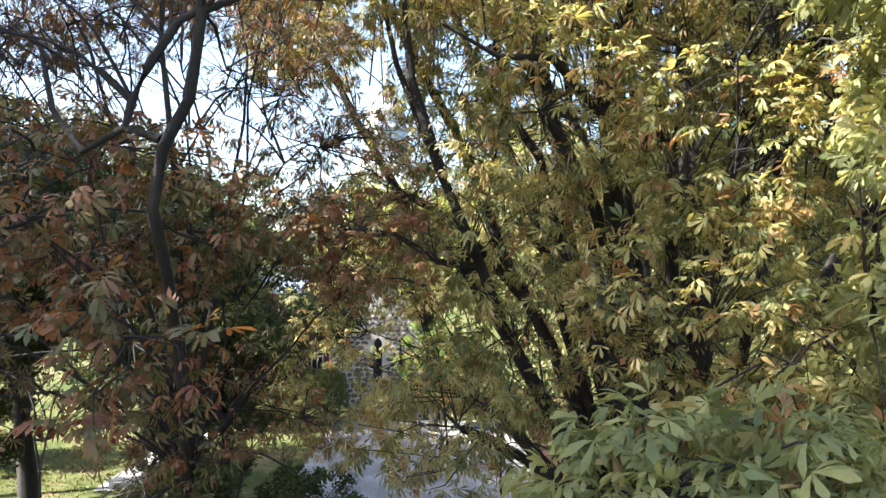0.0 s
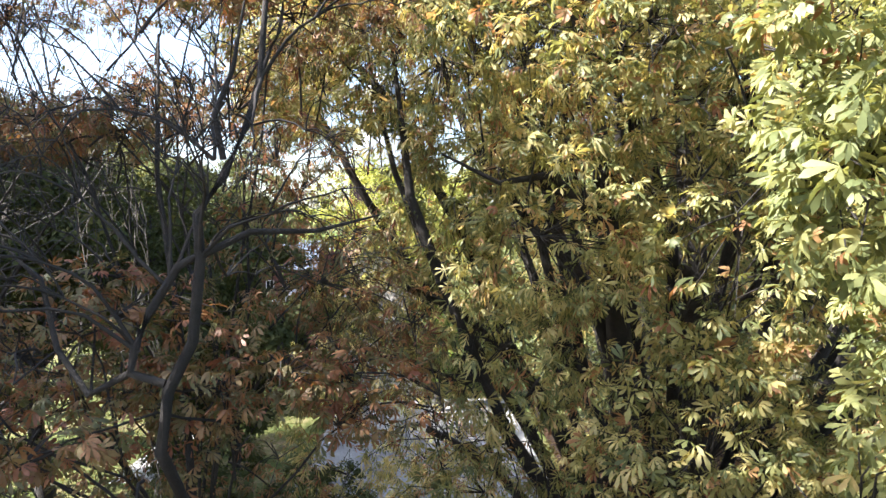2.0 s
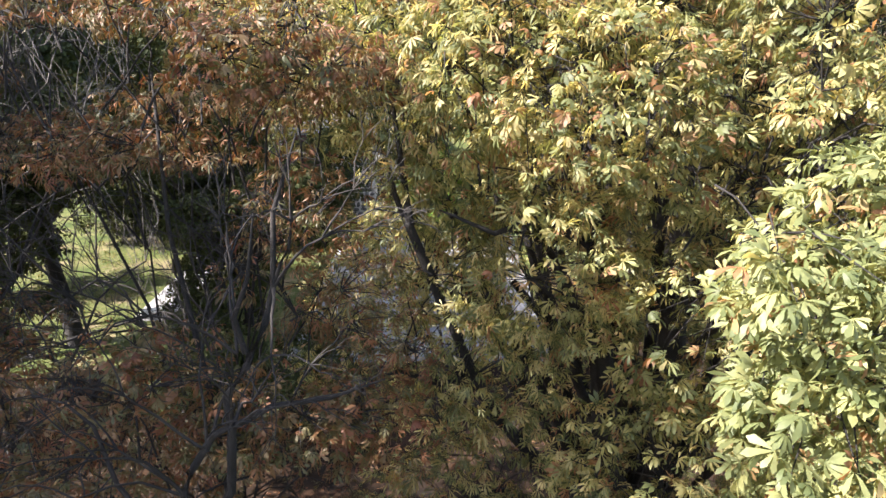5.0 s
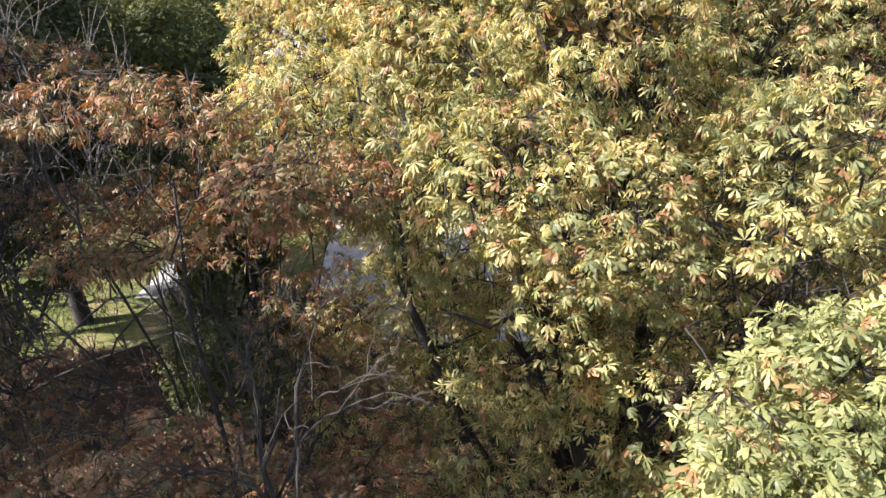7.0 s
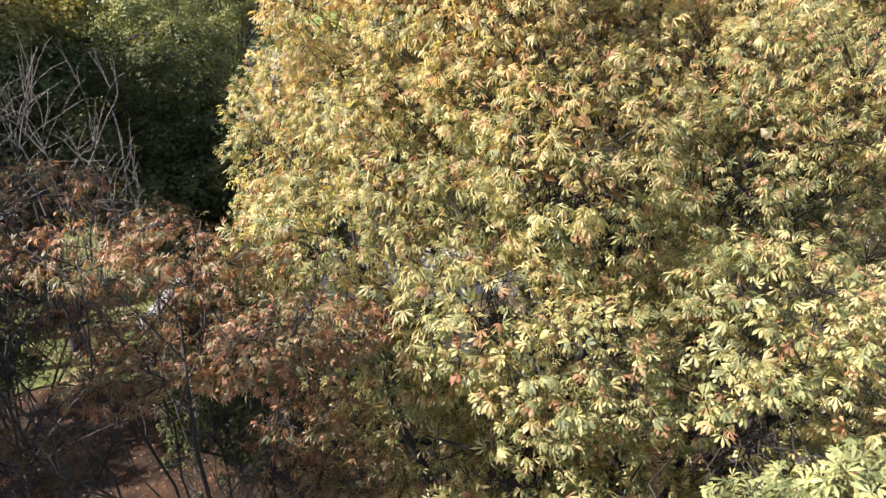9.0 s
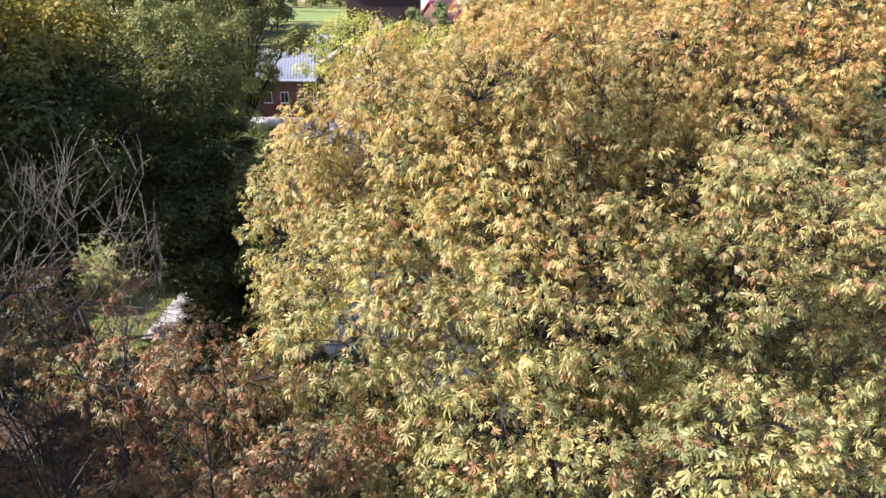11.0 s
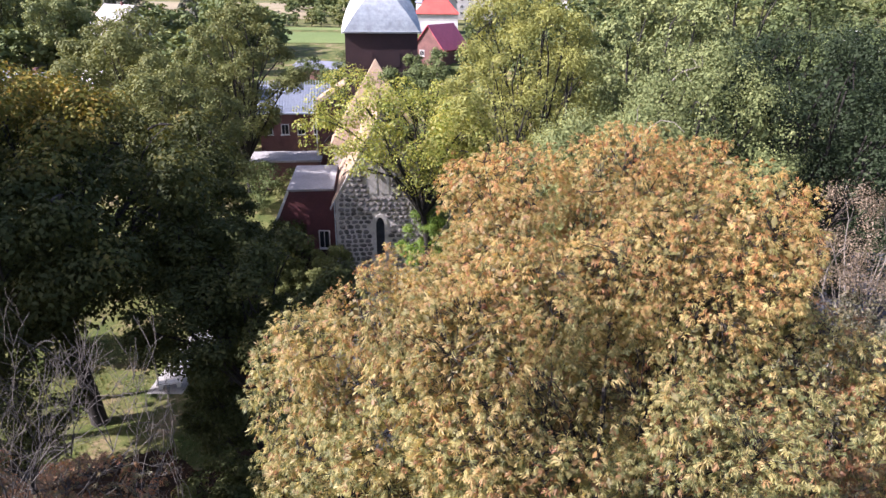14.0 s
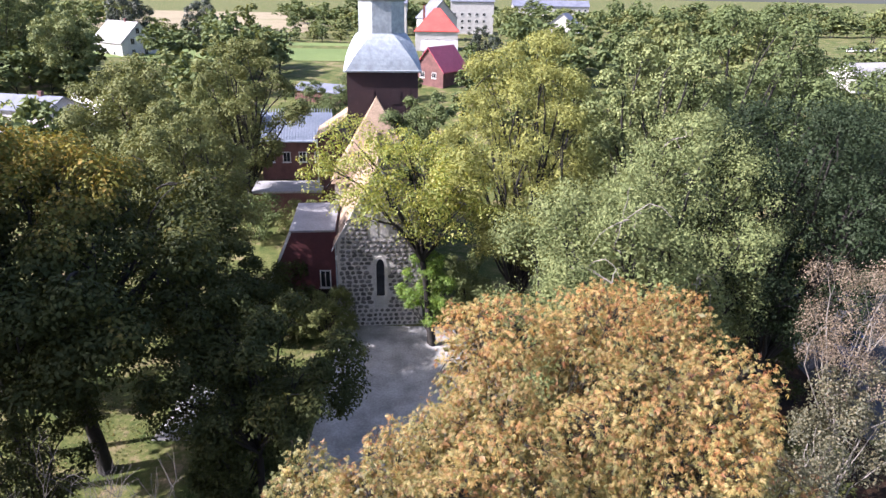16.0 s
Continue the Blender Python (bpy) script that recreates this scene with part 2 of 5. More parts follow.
def place_leaves(rng, pos, way, size, makers, face=None):
    """Leaves at pos, pointing along way (roughly), of those sizes. Returns corners and triangles."""
    V, F, base = [], [], 0
    pick = rng.integers(0, len(makers), len(pos))
    for k, (tv, tf) in enumerate(makers):
        s = np.nonzero(pick == k)[0]
        if not len(s):
            continue
        x = way[s] / (np.linalg.norm(way[s], axis=1, keepdims=True) + 1e-9)
        up = rng.normal(0, 0.6, (len(s), 3)) + [0, 0, 1.0] if face is None else face[s]
        y = np.cross(up, x)
        y /= np.linalg.norm(y, axis=1, keepdims=True) + 1e-9
        z = np.cross(x, y)
        R = np.stack([x, y, z], 1) * size[s][:, None, None]
        v = np.einsum('vk,nkj->nvj', tv, R) + pos[s][:, None]
        V.append(v.reshape(-1, 3))
        F.append((tf[None] + (base + np.arange(len(s)) * len(tv))[:, None, None]).reshape(-1, 3))
        base += len(s) * len(tv)
    return np.concatenate(V), np.concatenate(F)


def shell_points(rng, lobes, n, inner=0.62, rough=0.3):
    """Points in the outer shell of a union of ellipsoids, with the way outwards."""
    C, R = np.array([l[:3] for l in lobes], float), np.array([l[3:6] for l in lobes], float)
    area = (R[:, 0] * R[:, 1] + R[:, 1] * R[:, 2] + R[:, 0] * R[:, 2]) * np.array([l[6] if len(l) > 6 else 1.0 for l in lobes])
    which = rng.choice(len(lobes), n * 2, p=area / area.sum())
    d = rng.normal(0, 1, (n * 2, 3))
    d /= np.linalg.norm(d, axis=1, keepdims=True)
    bump = np.array([noise.noise(Vector(v * 2.2) + Vector((w * 7.3, 0, 0))) for v, w in zip(d, which)])
    rad = rng.uniform(inner ** 2, 1, n * 2) ** 0.5 * (1 + rough * bump)
    p = C[which] + d * R[which] * rad[:, None]
    deep = np.min(np.linalg.norm((p[:, None] - C[None]) / R[None], axis=2) + 10 * (np.arange(len(lobes))[None] == which[:, None]), axis=1)
    ok = np.nonzero(deep > 0.75)[0][:n]
    return p[ok], d[ok], which[ok]


def tufted(rng, lobes, each=9):
    """Breaks each lobe into overlapping tufts on its surface, so that the crown has hollows between them."""
    out = []
    for l in lobes:
        n = max(each, int(each * (max(l[3:6]) / 3.2) ** 2)) if each > 6 else each
        f = (each / n) ** 0.5
        for i in range(n):
            h = 1 - 2 * (i + 0.5) / n
            a = i * 2.4 + rng.uniform(0, 6.28)
            w = math.sqrt(1 - h * h)
            k = rng.uniform(0.36, 0.5) * (0.25 + 0.75 * f)
            q = rng.uniform(0.58, 0.78) + 0.14 * (1 - f)
            out.append((l[0] + math.cos(a) * w * l[3] * q, l[1] + math.sin(a) * w * l[4] * q, l[2] + h * l[5] * q, l[3] * k, l[4] * k, l[5] * k * 0.85, l[6] if len(l) > 6 else 1.0))
        out.append((l[0], l[1], l[2], l[3] * 0.55, l[4] * 0.55, l[5] * 0.55, 0.15))
    return out


def inner_leaves(rng, blobs, size, share):
    """Large shaded leaves that fill the heart of each blob (x, y, z, rx, ry, rz), so that a crown has depth and dark hollows."""
    C = np.array([q[:6] for q in blobs], float)
    many = np.maximum(6, (share * C[:, 3] * C[:, 5] / size ** 2)).astype(int)
    idx = np.repeat(np.arange(len(C)), many)
    d = rng.normal(0, 1, (len(idx), 3))
    d /= np.linalg.norm(d, axis=1, keepdims=True)
    p = C[idx, :3] + d * C[idx, 3:] * (rng.uniform(0, 1, (len(idx), 1)) ** 0.4)
    face = d + rng.normal(0, 0.7, d.shape)
    return place_leaves(rng, p, rng.normal(0, 1, d.shape), size * rng.uniform(0.6, 1.25, len(idx)), [leaf_blade(rng) for k in range(5)], face)


def chestnut_tree(name, base, fork, lobes, clusters, mat, label, seed, size=(0.2, 0.3), trunk_r=0.42, limbs=(), conkers=0, twig_mat=None, leaves_each=(4, 8), thick=1.0, sprays=(), bare=(), heart=None):
    """A horse chestnut: trunk, limbs to every lobe of the crown, twigs, and whorls of palmate leaves on the twig ends."""
    rng = np.random.default_rng(seed)
    root = empty(name, *base)
    off = np.array(base, float)
    whole = np.array([l[:3] for l in lobes])
    tufts = tufted(rng, lobes) + list(sprays)
    p, d, which = shell_points(rng, tufts, clusters, 0.7, 0.24)
    hue = np.array([q[7] if len(q) > 7 else 0 for q in tufts])[which]
    which = np.argmin(np.linalg.norm(np.array([q[:3] for q in tufts])[which][:, None] - whole[None], axis=2), axis=1)
    paths = [limb(rng, base, fork, trunk_r, trunk_r * 0.62, 8, 0.03)]
    tw, tm = [], twig_mat or M_BARK
    for k, l in enumerate(lobes):
        c, rad = np.array(l[:3]), np.array(l[3:6])
        r = thick * (0.03 + 0.012 * rad.max())
        arm = limb(rng, fork, c - [0, 0, l[5] * 0.25], min(r * 2.0, trunk_r * 0.6), r, 8, 0.12)
        paths.append(arm)
        mine = np.nonzero(which == k)[0]
        if not len(mine):
            continue
        nodes = p[rng.choice(mine, max(3, len(mine) // 24))]
        nodes = c + (nodes - c) * rng.uniform(0.6, 0.82, (len(nodes), 1)) + rng.normal(0, 0.15, nodes.shape)
        for e in nodes:
            paths.append(limb(rng, arm[rng.integers(4, 8), :3] * 0.6 + c * 0.4 + rng.normal(0, 0.45, 3), e, 0.013, 0.006, 6, 0.2))
        near = np.argmin(np.linalg.norm(p[mine][:, None] - nodes[None], axis=2), axis=1)
        for a, q in zip(p[mine], near):
            b = nodes[q]
            m = (a + b) / 2 + rng.normal(0, 0.1, 3) + [0, 0, 0.08]
            if rng.random() < 0.32:
                tw.append([(*b, 0.010), (*m, 0.007), (*a, 0.004)])
    for q in limbs:
        paths.append(np.array(q, float))
    for x, y, z, dx, dy, dz, length in bare:
        level = [(np.array((x, y, z)), np.array((dx, dy, dz)), 0.016, length)]
        for depth in range(4):
            nxt = []
            for a, w, r, step in level:
                for k in range(3):
                    u = w + rng.normal(0, 0.55, 3)
                    u /= np.linalg.norm(u)
                    q = limb(rng, a, a + u * step * rng.uniform(0.6, 1.2), r, r * 0.55, 5, 0.14)
                    tw.append([tuple(g) for g in q])
                    nxt.append((q[-1, :3], u, r * 0.6, step * 0.68))
            level = nxt
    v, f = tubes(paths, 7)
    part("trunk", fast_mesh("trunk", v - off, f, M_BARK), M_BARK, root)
    v, f = tubes(tw, 3)
    tagged(part("twig_tangle", fast_mesh("twig_tangle", v - off, f, tm), tm, root), kind="stuff")
    cnt = rng.integers(*leaves_each, len(p))
    idx = np.repeat(np.arange(len(p)), cnt)
    way = rng.normal(0, 1, (len(idx), 3)) * [1, 1, 0.4] + d[idx] * [0.6, 0.6, 0.3] + [0, 0, -0.15]
    pos = p[idx] + way / np.linalg.norm(way, axis=1, keepdims=True) * rng.uniform(0.05, 0.2, (len(idx), 1))
    sz = rng.uniform(*size, len(idx)) * rng.uniform(0.75, 1.1, len(p))[idx] * np.interp(pos[:, 2], [16, 22], [1.12, 0.82])
    for shade, title, m, words in ((0, "crown", mat, ""), (1, "low_bough", M_FRESH, "fresher yellow-green leaves"), (2, "withered_bough", M_RUSSET, "withered russet leaves")):
        if not (hue == shade).any():
            continue
        v, f = [], []
        for near in (True, False):
            k = np.nonzero(((pos[:, 1] < 6.4) == near) & (hue[idx] == shade))[0]
            if not len(k):
                continue
            a, b = place_leaves(rng, pos[k], way[k], sz[k], [leaf_palmate(rng, n, not near) for n in (5, 5, 6, 5, 5, 4, 5, 7, 5, 4, 5, 6)])
            f.append(b + (len(v[0]) if v else 0))
            v.append(a)
        v, f = np.concatenate(v), np.concatenate(f)
        tagged(part(title, fast_mesh(title, v - off, f, m), m, root, words), kind="stuff")
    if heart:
        # added filler leaves that darken the gaps between the tufts
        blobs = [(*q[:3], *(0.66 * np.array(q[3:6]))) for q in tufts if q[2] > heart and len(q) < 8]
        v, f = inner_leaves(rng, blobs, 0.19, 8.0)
        tagged(part("inner_crown", fast_mesh("inner_crown", v - off, f, M_HEART_SHADE), M_HEART_SHADE, root, "filler leaves inside the crown, shade put into their dark olive colour"), kind="stuff")
    if conkers:
        bm = bmesh.new()
        for a in p[rng.choice(len(p), conkers, replace=False)]:
            bmesh.ops.create_icosphere(bm, subdivisions=1, radius=rng.uniform(0.025, 0.036), matrix=Matrix.Translation(Vector(a - off) + Vector((rng.normal(0, .06), rng.normal(0, .06), -0.12))))
        tagged(part("husk_scatter", bm, M_HUSK, root, "pale green round chestnut husks"), kind="stuff")
    return tagged(root, label, "tree")


def broad_tree(name, base, height, radius, leaves, size, mat, label, seed, crown_from=0.3, lobes=14, trunk_r=0.35, droop=0.0, squash=1.0, bark=None, lean=(0, 0), spread=0.55, group="", simple=False, tuft=12, dead=0, heart=True):
    """A leafy tree seen from some way off: tapered trunk, limbs, and a lobed crown of many single leaves."""
    rng = np.random.default_rng(seed)
    root = empty(name, *base)
    bark = bark or M_BARK
    zc, rz = height * (crown_from + 1) / 2, height * (1 - crown_from) / 2
    L = []
    full = heart and not simple
    lobes = int(lobes * 1.6) if full else lobes
    for i in range(lobes):
        u = (i + 0.5) / lobes
        h = 1 - 2 * u
        a = i * 2.4 + rng.uniform(-0.4, 0.4)
        w = math.sqrt(max(0, 1 - h * h)) * (min(0.85, spread * 1.2) * rng.uniform(0.78, 1.18) if full else spread * rng.uniform(0.75, 1.35))
        r = radius * (rng.uniform(0.17, 0.33) if full else rng.uniform(0.24, 0.46))
        L.append((math.cos(a) * w * radius + lean[0] * (h + 1), math.sin(a) * w * radius + lean[1] * (h + 1), zc + h * rz * 0.68, r, r, r * squash * rng.uniform(0.7, 1.0)))
    L.append((0, 0, zc, radius * 0.5, radius * 0.5, rz * 0.6))
    clumps = []
    for l in L:
        out = (np.array(l[:3]) - [lean[0], lean[1], zc]) / [radius, radius, rz]
        for k in range(3 if simple else int(tuft * 0.7) if full else tuft):
            u = rng.normal(0, 1, 3) + [0, 0, 0.35] + (1.4 * out if full else 0)
            u /= np.linalg.norm(u)
            r = l[3] * (rng.uniform(0.3, 0.55) if full else rng.uniform(0.26, 0.46))
            clumps.append((*(np.array(l[:3]) + u * np.array(l[3:6]) * rng.uniform(0.68, 0.95)), r, r, r * 0.8))
    C = np.array(clumps)
    which = rng.choice(len(C), int(leaves * (1.35 if simple else 1.45)), p=C[:, 3] ** 2 / (C[:, 3] ** 2).sum())
    d = rng.normal(0, 1, (len(which), 3))
    d /= np.linalg.norm(d, axis=1, keepdims=True)
    top = d[:, 2] > rng.uniform(-0.75, 0.25, len(d))
    which, d = which[top], d[top]
    knob = 1 + 0.35 * np.array([noise.noise(Vector(q * 1.7) + Vector((w * 3.1, 0, 0))) for q, w in zip(d, which)])
    p = C[which, :3] + d * C[which, 3:] * (rng.uniform(0.55, 1, len(d)) ** 0.5 * knob)[:, None]
    fork = np.array([lean[0] * 0.4, lean[1] * 0.4, height * crown_from * 0.8])
    paths = [limb(rng, (0, 0, -0.2), fork, trunk_r, trunk_r * 0.65, 7, 0.03)]
    for l in L[::3] if simple else L:
        paths.append(limb(rng, fork, np.array(l[:3]), trunk_r * 0.42, trunk_r * 0.1, 7, 0.12))
        for k in range(0 if simple else 3):
            paths.append(limb(rng, paths[-1][4, :3], np.array(l[:3]) + rng.normal(0, 1, 3) * l[3] * 0.3, trunk_r * 0.16, trunk_r * 0.05, 5, 0.15))
    stout = [q for k, q in enumerate(paths) if simple or k == 0 or k % 4 == 1]
    v, f = tubes(stout, 3 if simple else 6)
    part("trunk", fast_mesh("trunk", v, f, bark), bark, root)
    if not simple:
        v, f = tubes([q for k, q in enumerate(paths) if k > 0 and k % 4 != 1], 3)
        tagged(part("branchwork", fast_mesh("branchwork", v, f, bark), bark, root), kind="stuff")
    for k in range(dead):
        l = np.array(L[int(rng.integers(0, len(L) * 2 // 3))])
        out = np.array([rng.uniform(-1, 1), -1.0, rng.uniform(0.1, 0.8)])
        tip = l[:3] + out / np.linalg.norm(out) * l[3] * rng.uniform(1.2, 1.5)
        arm = limb(rng, l[:3], tip, 0.075, 0.03, 7, 0.16)
        bits = [arm] + [limb(rng, arm[rng.integers(2, 7), :3], tip + rng.normal(0, 0.9, 3), 0.035, 0.01, 5, 0.2) for j in range(4)]
        v, f = tubes(bits, 5)
        part("dead_limb", fast_mesh("dead_limb", v, f, M_TWIG), M_TWIG, root, "pale bare dead branch")
    face = d + rng.normal(0, 0.27, d.shape) + [0, 0, 0.35]
    face /= np.linalg.norm(face, axis=1, keepdims=True)
    way = rng.normal(0, 1, (len(p), 3)) + [0, 0, -0.3 - droop]
    way -= face * (way * face).sum(1, keepdims=True)
    p = p + rng.normal(0, 0.08, p.shape) * [1, 1, 1 + droop * 5]
    v, f = place_leaves(rng, p, way, rng.uniform(0.6, 1.2, len(p)) * size * (1 if simple else 0.8), [leaf_blade(rng) for k in range(5)], face)
    if full:
        v2, f2 = inner_leaves(rng, [(*l[:3], *(0.74 * np.array(l[3:6]))) for l in L], min(0.36, 0.22 + 0.02 * radius), 8.0)
        v3, f3 = inner_leaves(rng, [(*c[:3], *(0.62 * c[3:6])) for c in C], min(0.28, 0.17 + 0.016 * radius), 4.5)
        v, f = np.concatenate([v, v2, v3]), np.concatenate([f, f2 + len(v), f3 + len(v) + len(v2)])
    tagged(part("crown", fast_mesh("crown", v, f, mat), mat, root), kind="stuff")
    return tagged(root, label, "tree", group)


def box_bm(bm, x0, x1, y0, y1, z0, z1, bevel=0.0):
    r = bmesh.ops.create_cube(bm, size=1.0, matrix=Matrix.Translation(((x0 + x1) / 2, (y0 + y1) / 2, (z0 + z1) / 2)) @ Matrix.Diagonal((x1 - x0, y1 - y0, z1 - z0, 1)))
    if bevel:
        e = list({e for v in r["verts"] for e in v.link_edges})
        bmesh.ops.bevel(bm, geom=e, offset=bevel, segments=1, affect='EDGES')


def box(x0, x1, y0, y1, z0, z1, bevel=0.0):
    bm = bmesh.new()
    box_bm(bm, x0, x1, y0, y1, z0, z1, bevel)
    return bm


def hull(points):
    """A closed convex solid round the points."""
    bm = bmesh.new()
    for q in points:
        bm.verts.new(q)
    r = bmesh.ops.convex_hull(bm, input=bm.verts)
    return bm


def slab(a, b, c, d, t):
    """A sloping sheet through four corners, t thick downwards."""
    return hull([*a_pts(a, b, c, d, 0), *a_pts(a, b, c, d, -t)])


def a_pts(a, b, c, d, dz):
    return [(q[0], q[1], q[2] + dz) for q in (a, b, c, d)]


# ---- building materials ----
M_PLASTER = surface("pale_plaster", (0.38, 0.37, 0.35), (0.48, 0.465, 0.445), 0.6, 9.0, 0.9, 0, 0.15)
M_LILAC = surface("lilac_plaster", (0.46, 0.42, 0.46), (0.56, 0.52, 0.56), 0.6, 9.0, 0.9, 0, 0.15)
M_MORTAR = surface("lime_mortar", (0.40, 0.375, 0.35), (0.56, 0.53, 0.50), 1.5, 14.0, 0.95, 0, 0.6, 0.03)
M_STONE = surface("fieldstone", (0.05, 0.05, 0.055), (0.18, 0.165, 0.16), 2.0, 20.0, 0.8, 0, 0.5, 0.03, 0.55)
M_STONE_SMALL = surface("small_fieldstone", (0.05, 0.05, 0.055), (0.18, 0.165, 0.16), 2.0, 20.0, 0.8, 0, 0.5, 0.03, 0.55, True)
M_TILE = surface("weathered_clay_tiles", (0.21, 0.145, 0.098), (0.33, 0.24, 0.165), 0.5, 7.0, 0.85, 0, 0.7, 0.05)
M_MAROON = surface("maroon_boards", (0.020, 0.008, 0.011), (0.035, 0.013, 0.016), 0.7, 10.0, 0.75, 0, 0.4)
M_MAROON_ROOF = surface("maroon_sheet_roof", (0.06, 0.012, 0.015), (0.09, 0.02, 0.022), 0.5, 6.0, 0.6, 0, 0.3)
M_ZINC = surface("zinc_sheet", (0.29, 0.325, 0.35), (0.38, 0.415, 0.44), 0.5, 1.6, 0.45, 0.3, 0.05)
M_BLUEROOF = surface("blue_grey_sheet", (0.15, 0.18, 0.23), (0.22, 0.25, 0.31), 0.4, 5.0, 0.6, 0.1, 0.2)
M_BRICK = surface("red_brick", (0.10, 0.045, 0.042), (0.17, 0.08, 0.07), 0.7, 12.0, 0.9, 0, 0.5, 0.02)
M_REDROOF = surface("red_tile_roof", (0.45, 0.05, 0.04), (0.58, 0.08, 0.06), 0.4, 4.0, 0.6, 0, 0.4, 0.05)
M_PINKROOF = surface("crimson_sheet_roof", (0.42, 0.05, 0.09), (0.52, 0.08, 0.12), 0.4, 4.0, 0.45, 0, 0.3)
M_SLATE = surface("slate_roof", (0.10, 0.11, 0.15), (0.17, 0.18, 0.23), 0.4, 4.0, 0.6, 0, 0.3)
M_GREYROOF = surface("pale_felt_roof", (0.22, 0.215, 0.22), (0.30, 0.295, 0.295), 0.5, 5.0, 0.8, 0, 0.3)
M_WHITE = surface("white_paint", (0.55, 0.55, 0.54), (0.68, 0.68, 0.66), 2.0, 20.0, 0.5, 0, 0.1)
M_GLASS = surface("dark_window_glass", (0.015, 0.017, 0.02), (0.03, 0.034, 0.04), 1.0, 5.0, 0.08, 0, 0.02)
M_PAVE = surface("concrete_paving", (0.18, 0.175, 0.17), (0.36, 0.355, 0.35), 0.45, 5.0, 0.9, 0, 0.3, 0.01)
M_ASPHALT = surface("asphalt", (0.035, 0.035, 0.04), (0.06, 0.06, 0.065), 0.3, 6.0, 0.9, 0, 0.3, 0.01)


def meadow(name, a, b, c, s=0.12):
    m, ns, ls, bs = nodes_of(name)
    n1, n2, n3 = noise_tex(ns, ls, s), noise_tex(ns, ls, 2.2, 6.0, 0.75), noise_tex(ns, ls, 18.0, 5.0, 0.8)
    r1 = ramp(ns, [(0.4, a), (0.52, b), (0.64, c)])
    ls.new(mix_col(ns, ls, 0.4, n1.outputs[0], n2.outputs[0]), r1.inputs[0])
    r2 = ramp(ns, [(0.3, (0.5, 0.5, 0.5)), (0.7, (1.25, 1.25, 1.25))])
    ls.new(n3.outputs[0], r2.inputs[0])
    ls.new(mix_col(ns, ls, 0.8, r1.outputs[0], r2.outputs[0], 'MULTIPLY'), bs.inputs["Base Color"])
    bs.inputs["Roughness"].default_value = 0.95
    bs.inputs["Specular IOR Level"].default_value = 0.12
    bp = ns.new("ShaderNodeBump")
    bp.inputs["Strength"].default_value, bp.inputs["Distance"].default_value = 0.7, 0.06
    ls.new(n3.outputs[0], bp.inputs["Height"])
    ls.new(bp.outputs[0], bs.inputs["Normal"])
    return m


M_GRASS = meadow("grass", (0.045, 0.066, 0.018), (0.095, 0.105, 0.034), (0.22, 0.165, 0.105), 0.28)
M_BLADE = leaf_mat("grass_blades", [(0.0, (0.05, 0.075, 0.018)), (0.6, (0.10, 0.115, 0.035)), (1.0, (0.20, 0.17, 0.08))], None, glow=0.3)
# brown litter, its colour lowered to hold the deep shade under the trees
M_SHADED_LITTER = meadow("leaf_litter", (0.014, 0.01, 0.007), (0.03, 0.018, 0.011), (0.066, 0.034, 0.018), 0.5)
M_FIELD = meadow("green_field", (0.10, 0.14, 0.05), (0.13, 0.17, 0.06), (0.17, 0.19, 0.08), 0.02)
M_STRAW = meadow("dry_field", (0.19, 0.165, 0.105), (0.25, 0.21, 0.14), (0.15, 0.15, 0.08), 0.03)


# ---- ground ----
def rise(y):
    """How the land climbs towards the fields."""
    return float(np.interp(y, [0, 76, 105, 140, 165, 240, 450, 3000], [0, 0, 2.2, 7.5, 10.5, 13, 14, 14]))


def sheet(name, xs, ys, lift, mat, label, parent_kind="structure", ragged=0.0):
    X, Y = np.meshgrid(xs, ys)
    Y = Y.astype(float)
    Y[-1] += [ragged * (noise.noise(Vector((x * 0.3, 3, 0))) * 2 + noise.noise(Vector((x * 1.7, 7, 0)))) for x in xs]
    Z = np.vectorize(rise)(Y) + lift
    w = len(xs)
    i = (np.arange(len(ys) - 1)[:, None] * w + np.arange(w - 1)[None]).ravel()
    me = fast_mesh(name, np.stack([X.ravel(), Y.ravel(), Z.ravel()], 1), np.stack([i, i + 1, i + w + 1, i + w], 1), mat)
    return tagged(new(name, me), label, name.replace("_", " "), kind=parent_kind)


ys_all = [-300, -100, 0, 40, 76, 90, 105, 122, 140, 152, 165, 200, 240, 300, 450, 900, 3000]
sheet("ground", np.linspace(-2500, 2500, 60), ys_all, 0.0, M_GRASS, "lawn and rough grass with bare earth patches")
sheet("leaf_litter", np.linspace(-60, 40, 240), [-30, 0, 16, 33.6], 0.012, M_SHADED_LITTER, "earth covered with brown fallen leaves, coloured dark for deep tree shade", ragged=1.1)
sheet("pavement", np.linspace(-9.8, 6, 6), [34.5, 46, 59.3], 0.02, M_PAVE, "grey concrete paved forecourt before the church")
sheet("footpath", np.linspace(-21.6, -19.0, 3), [40.5, 46, 58], 0.02, M_PAVE, "pale concrete footpath across the lawn")
sheet("woodland_floor", np.linspace(7, 33, 6), [34, 46, 60], 0.014, M_SHADED_LITTER, "leaf-strewn earth beneath the willows, coloured dark for shade")
sheet("car_park", np.linspace(33, 64, 6), [42, 52, 70], 0.02, M_ASPHALT, "dark asphalt car park under the trees")
sheet("field", np.linspace(-190, -28, 8), [203, 225, 256], 0.15, M_FIELD, "bright green mown field beyond the village")
sheet("dry_field", np.linspace(-330, -60, 8), [315, 360, 450, 560], 0.15, M_STRAW, "straw coloured dry meadow in the distance")


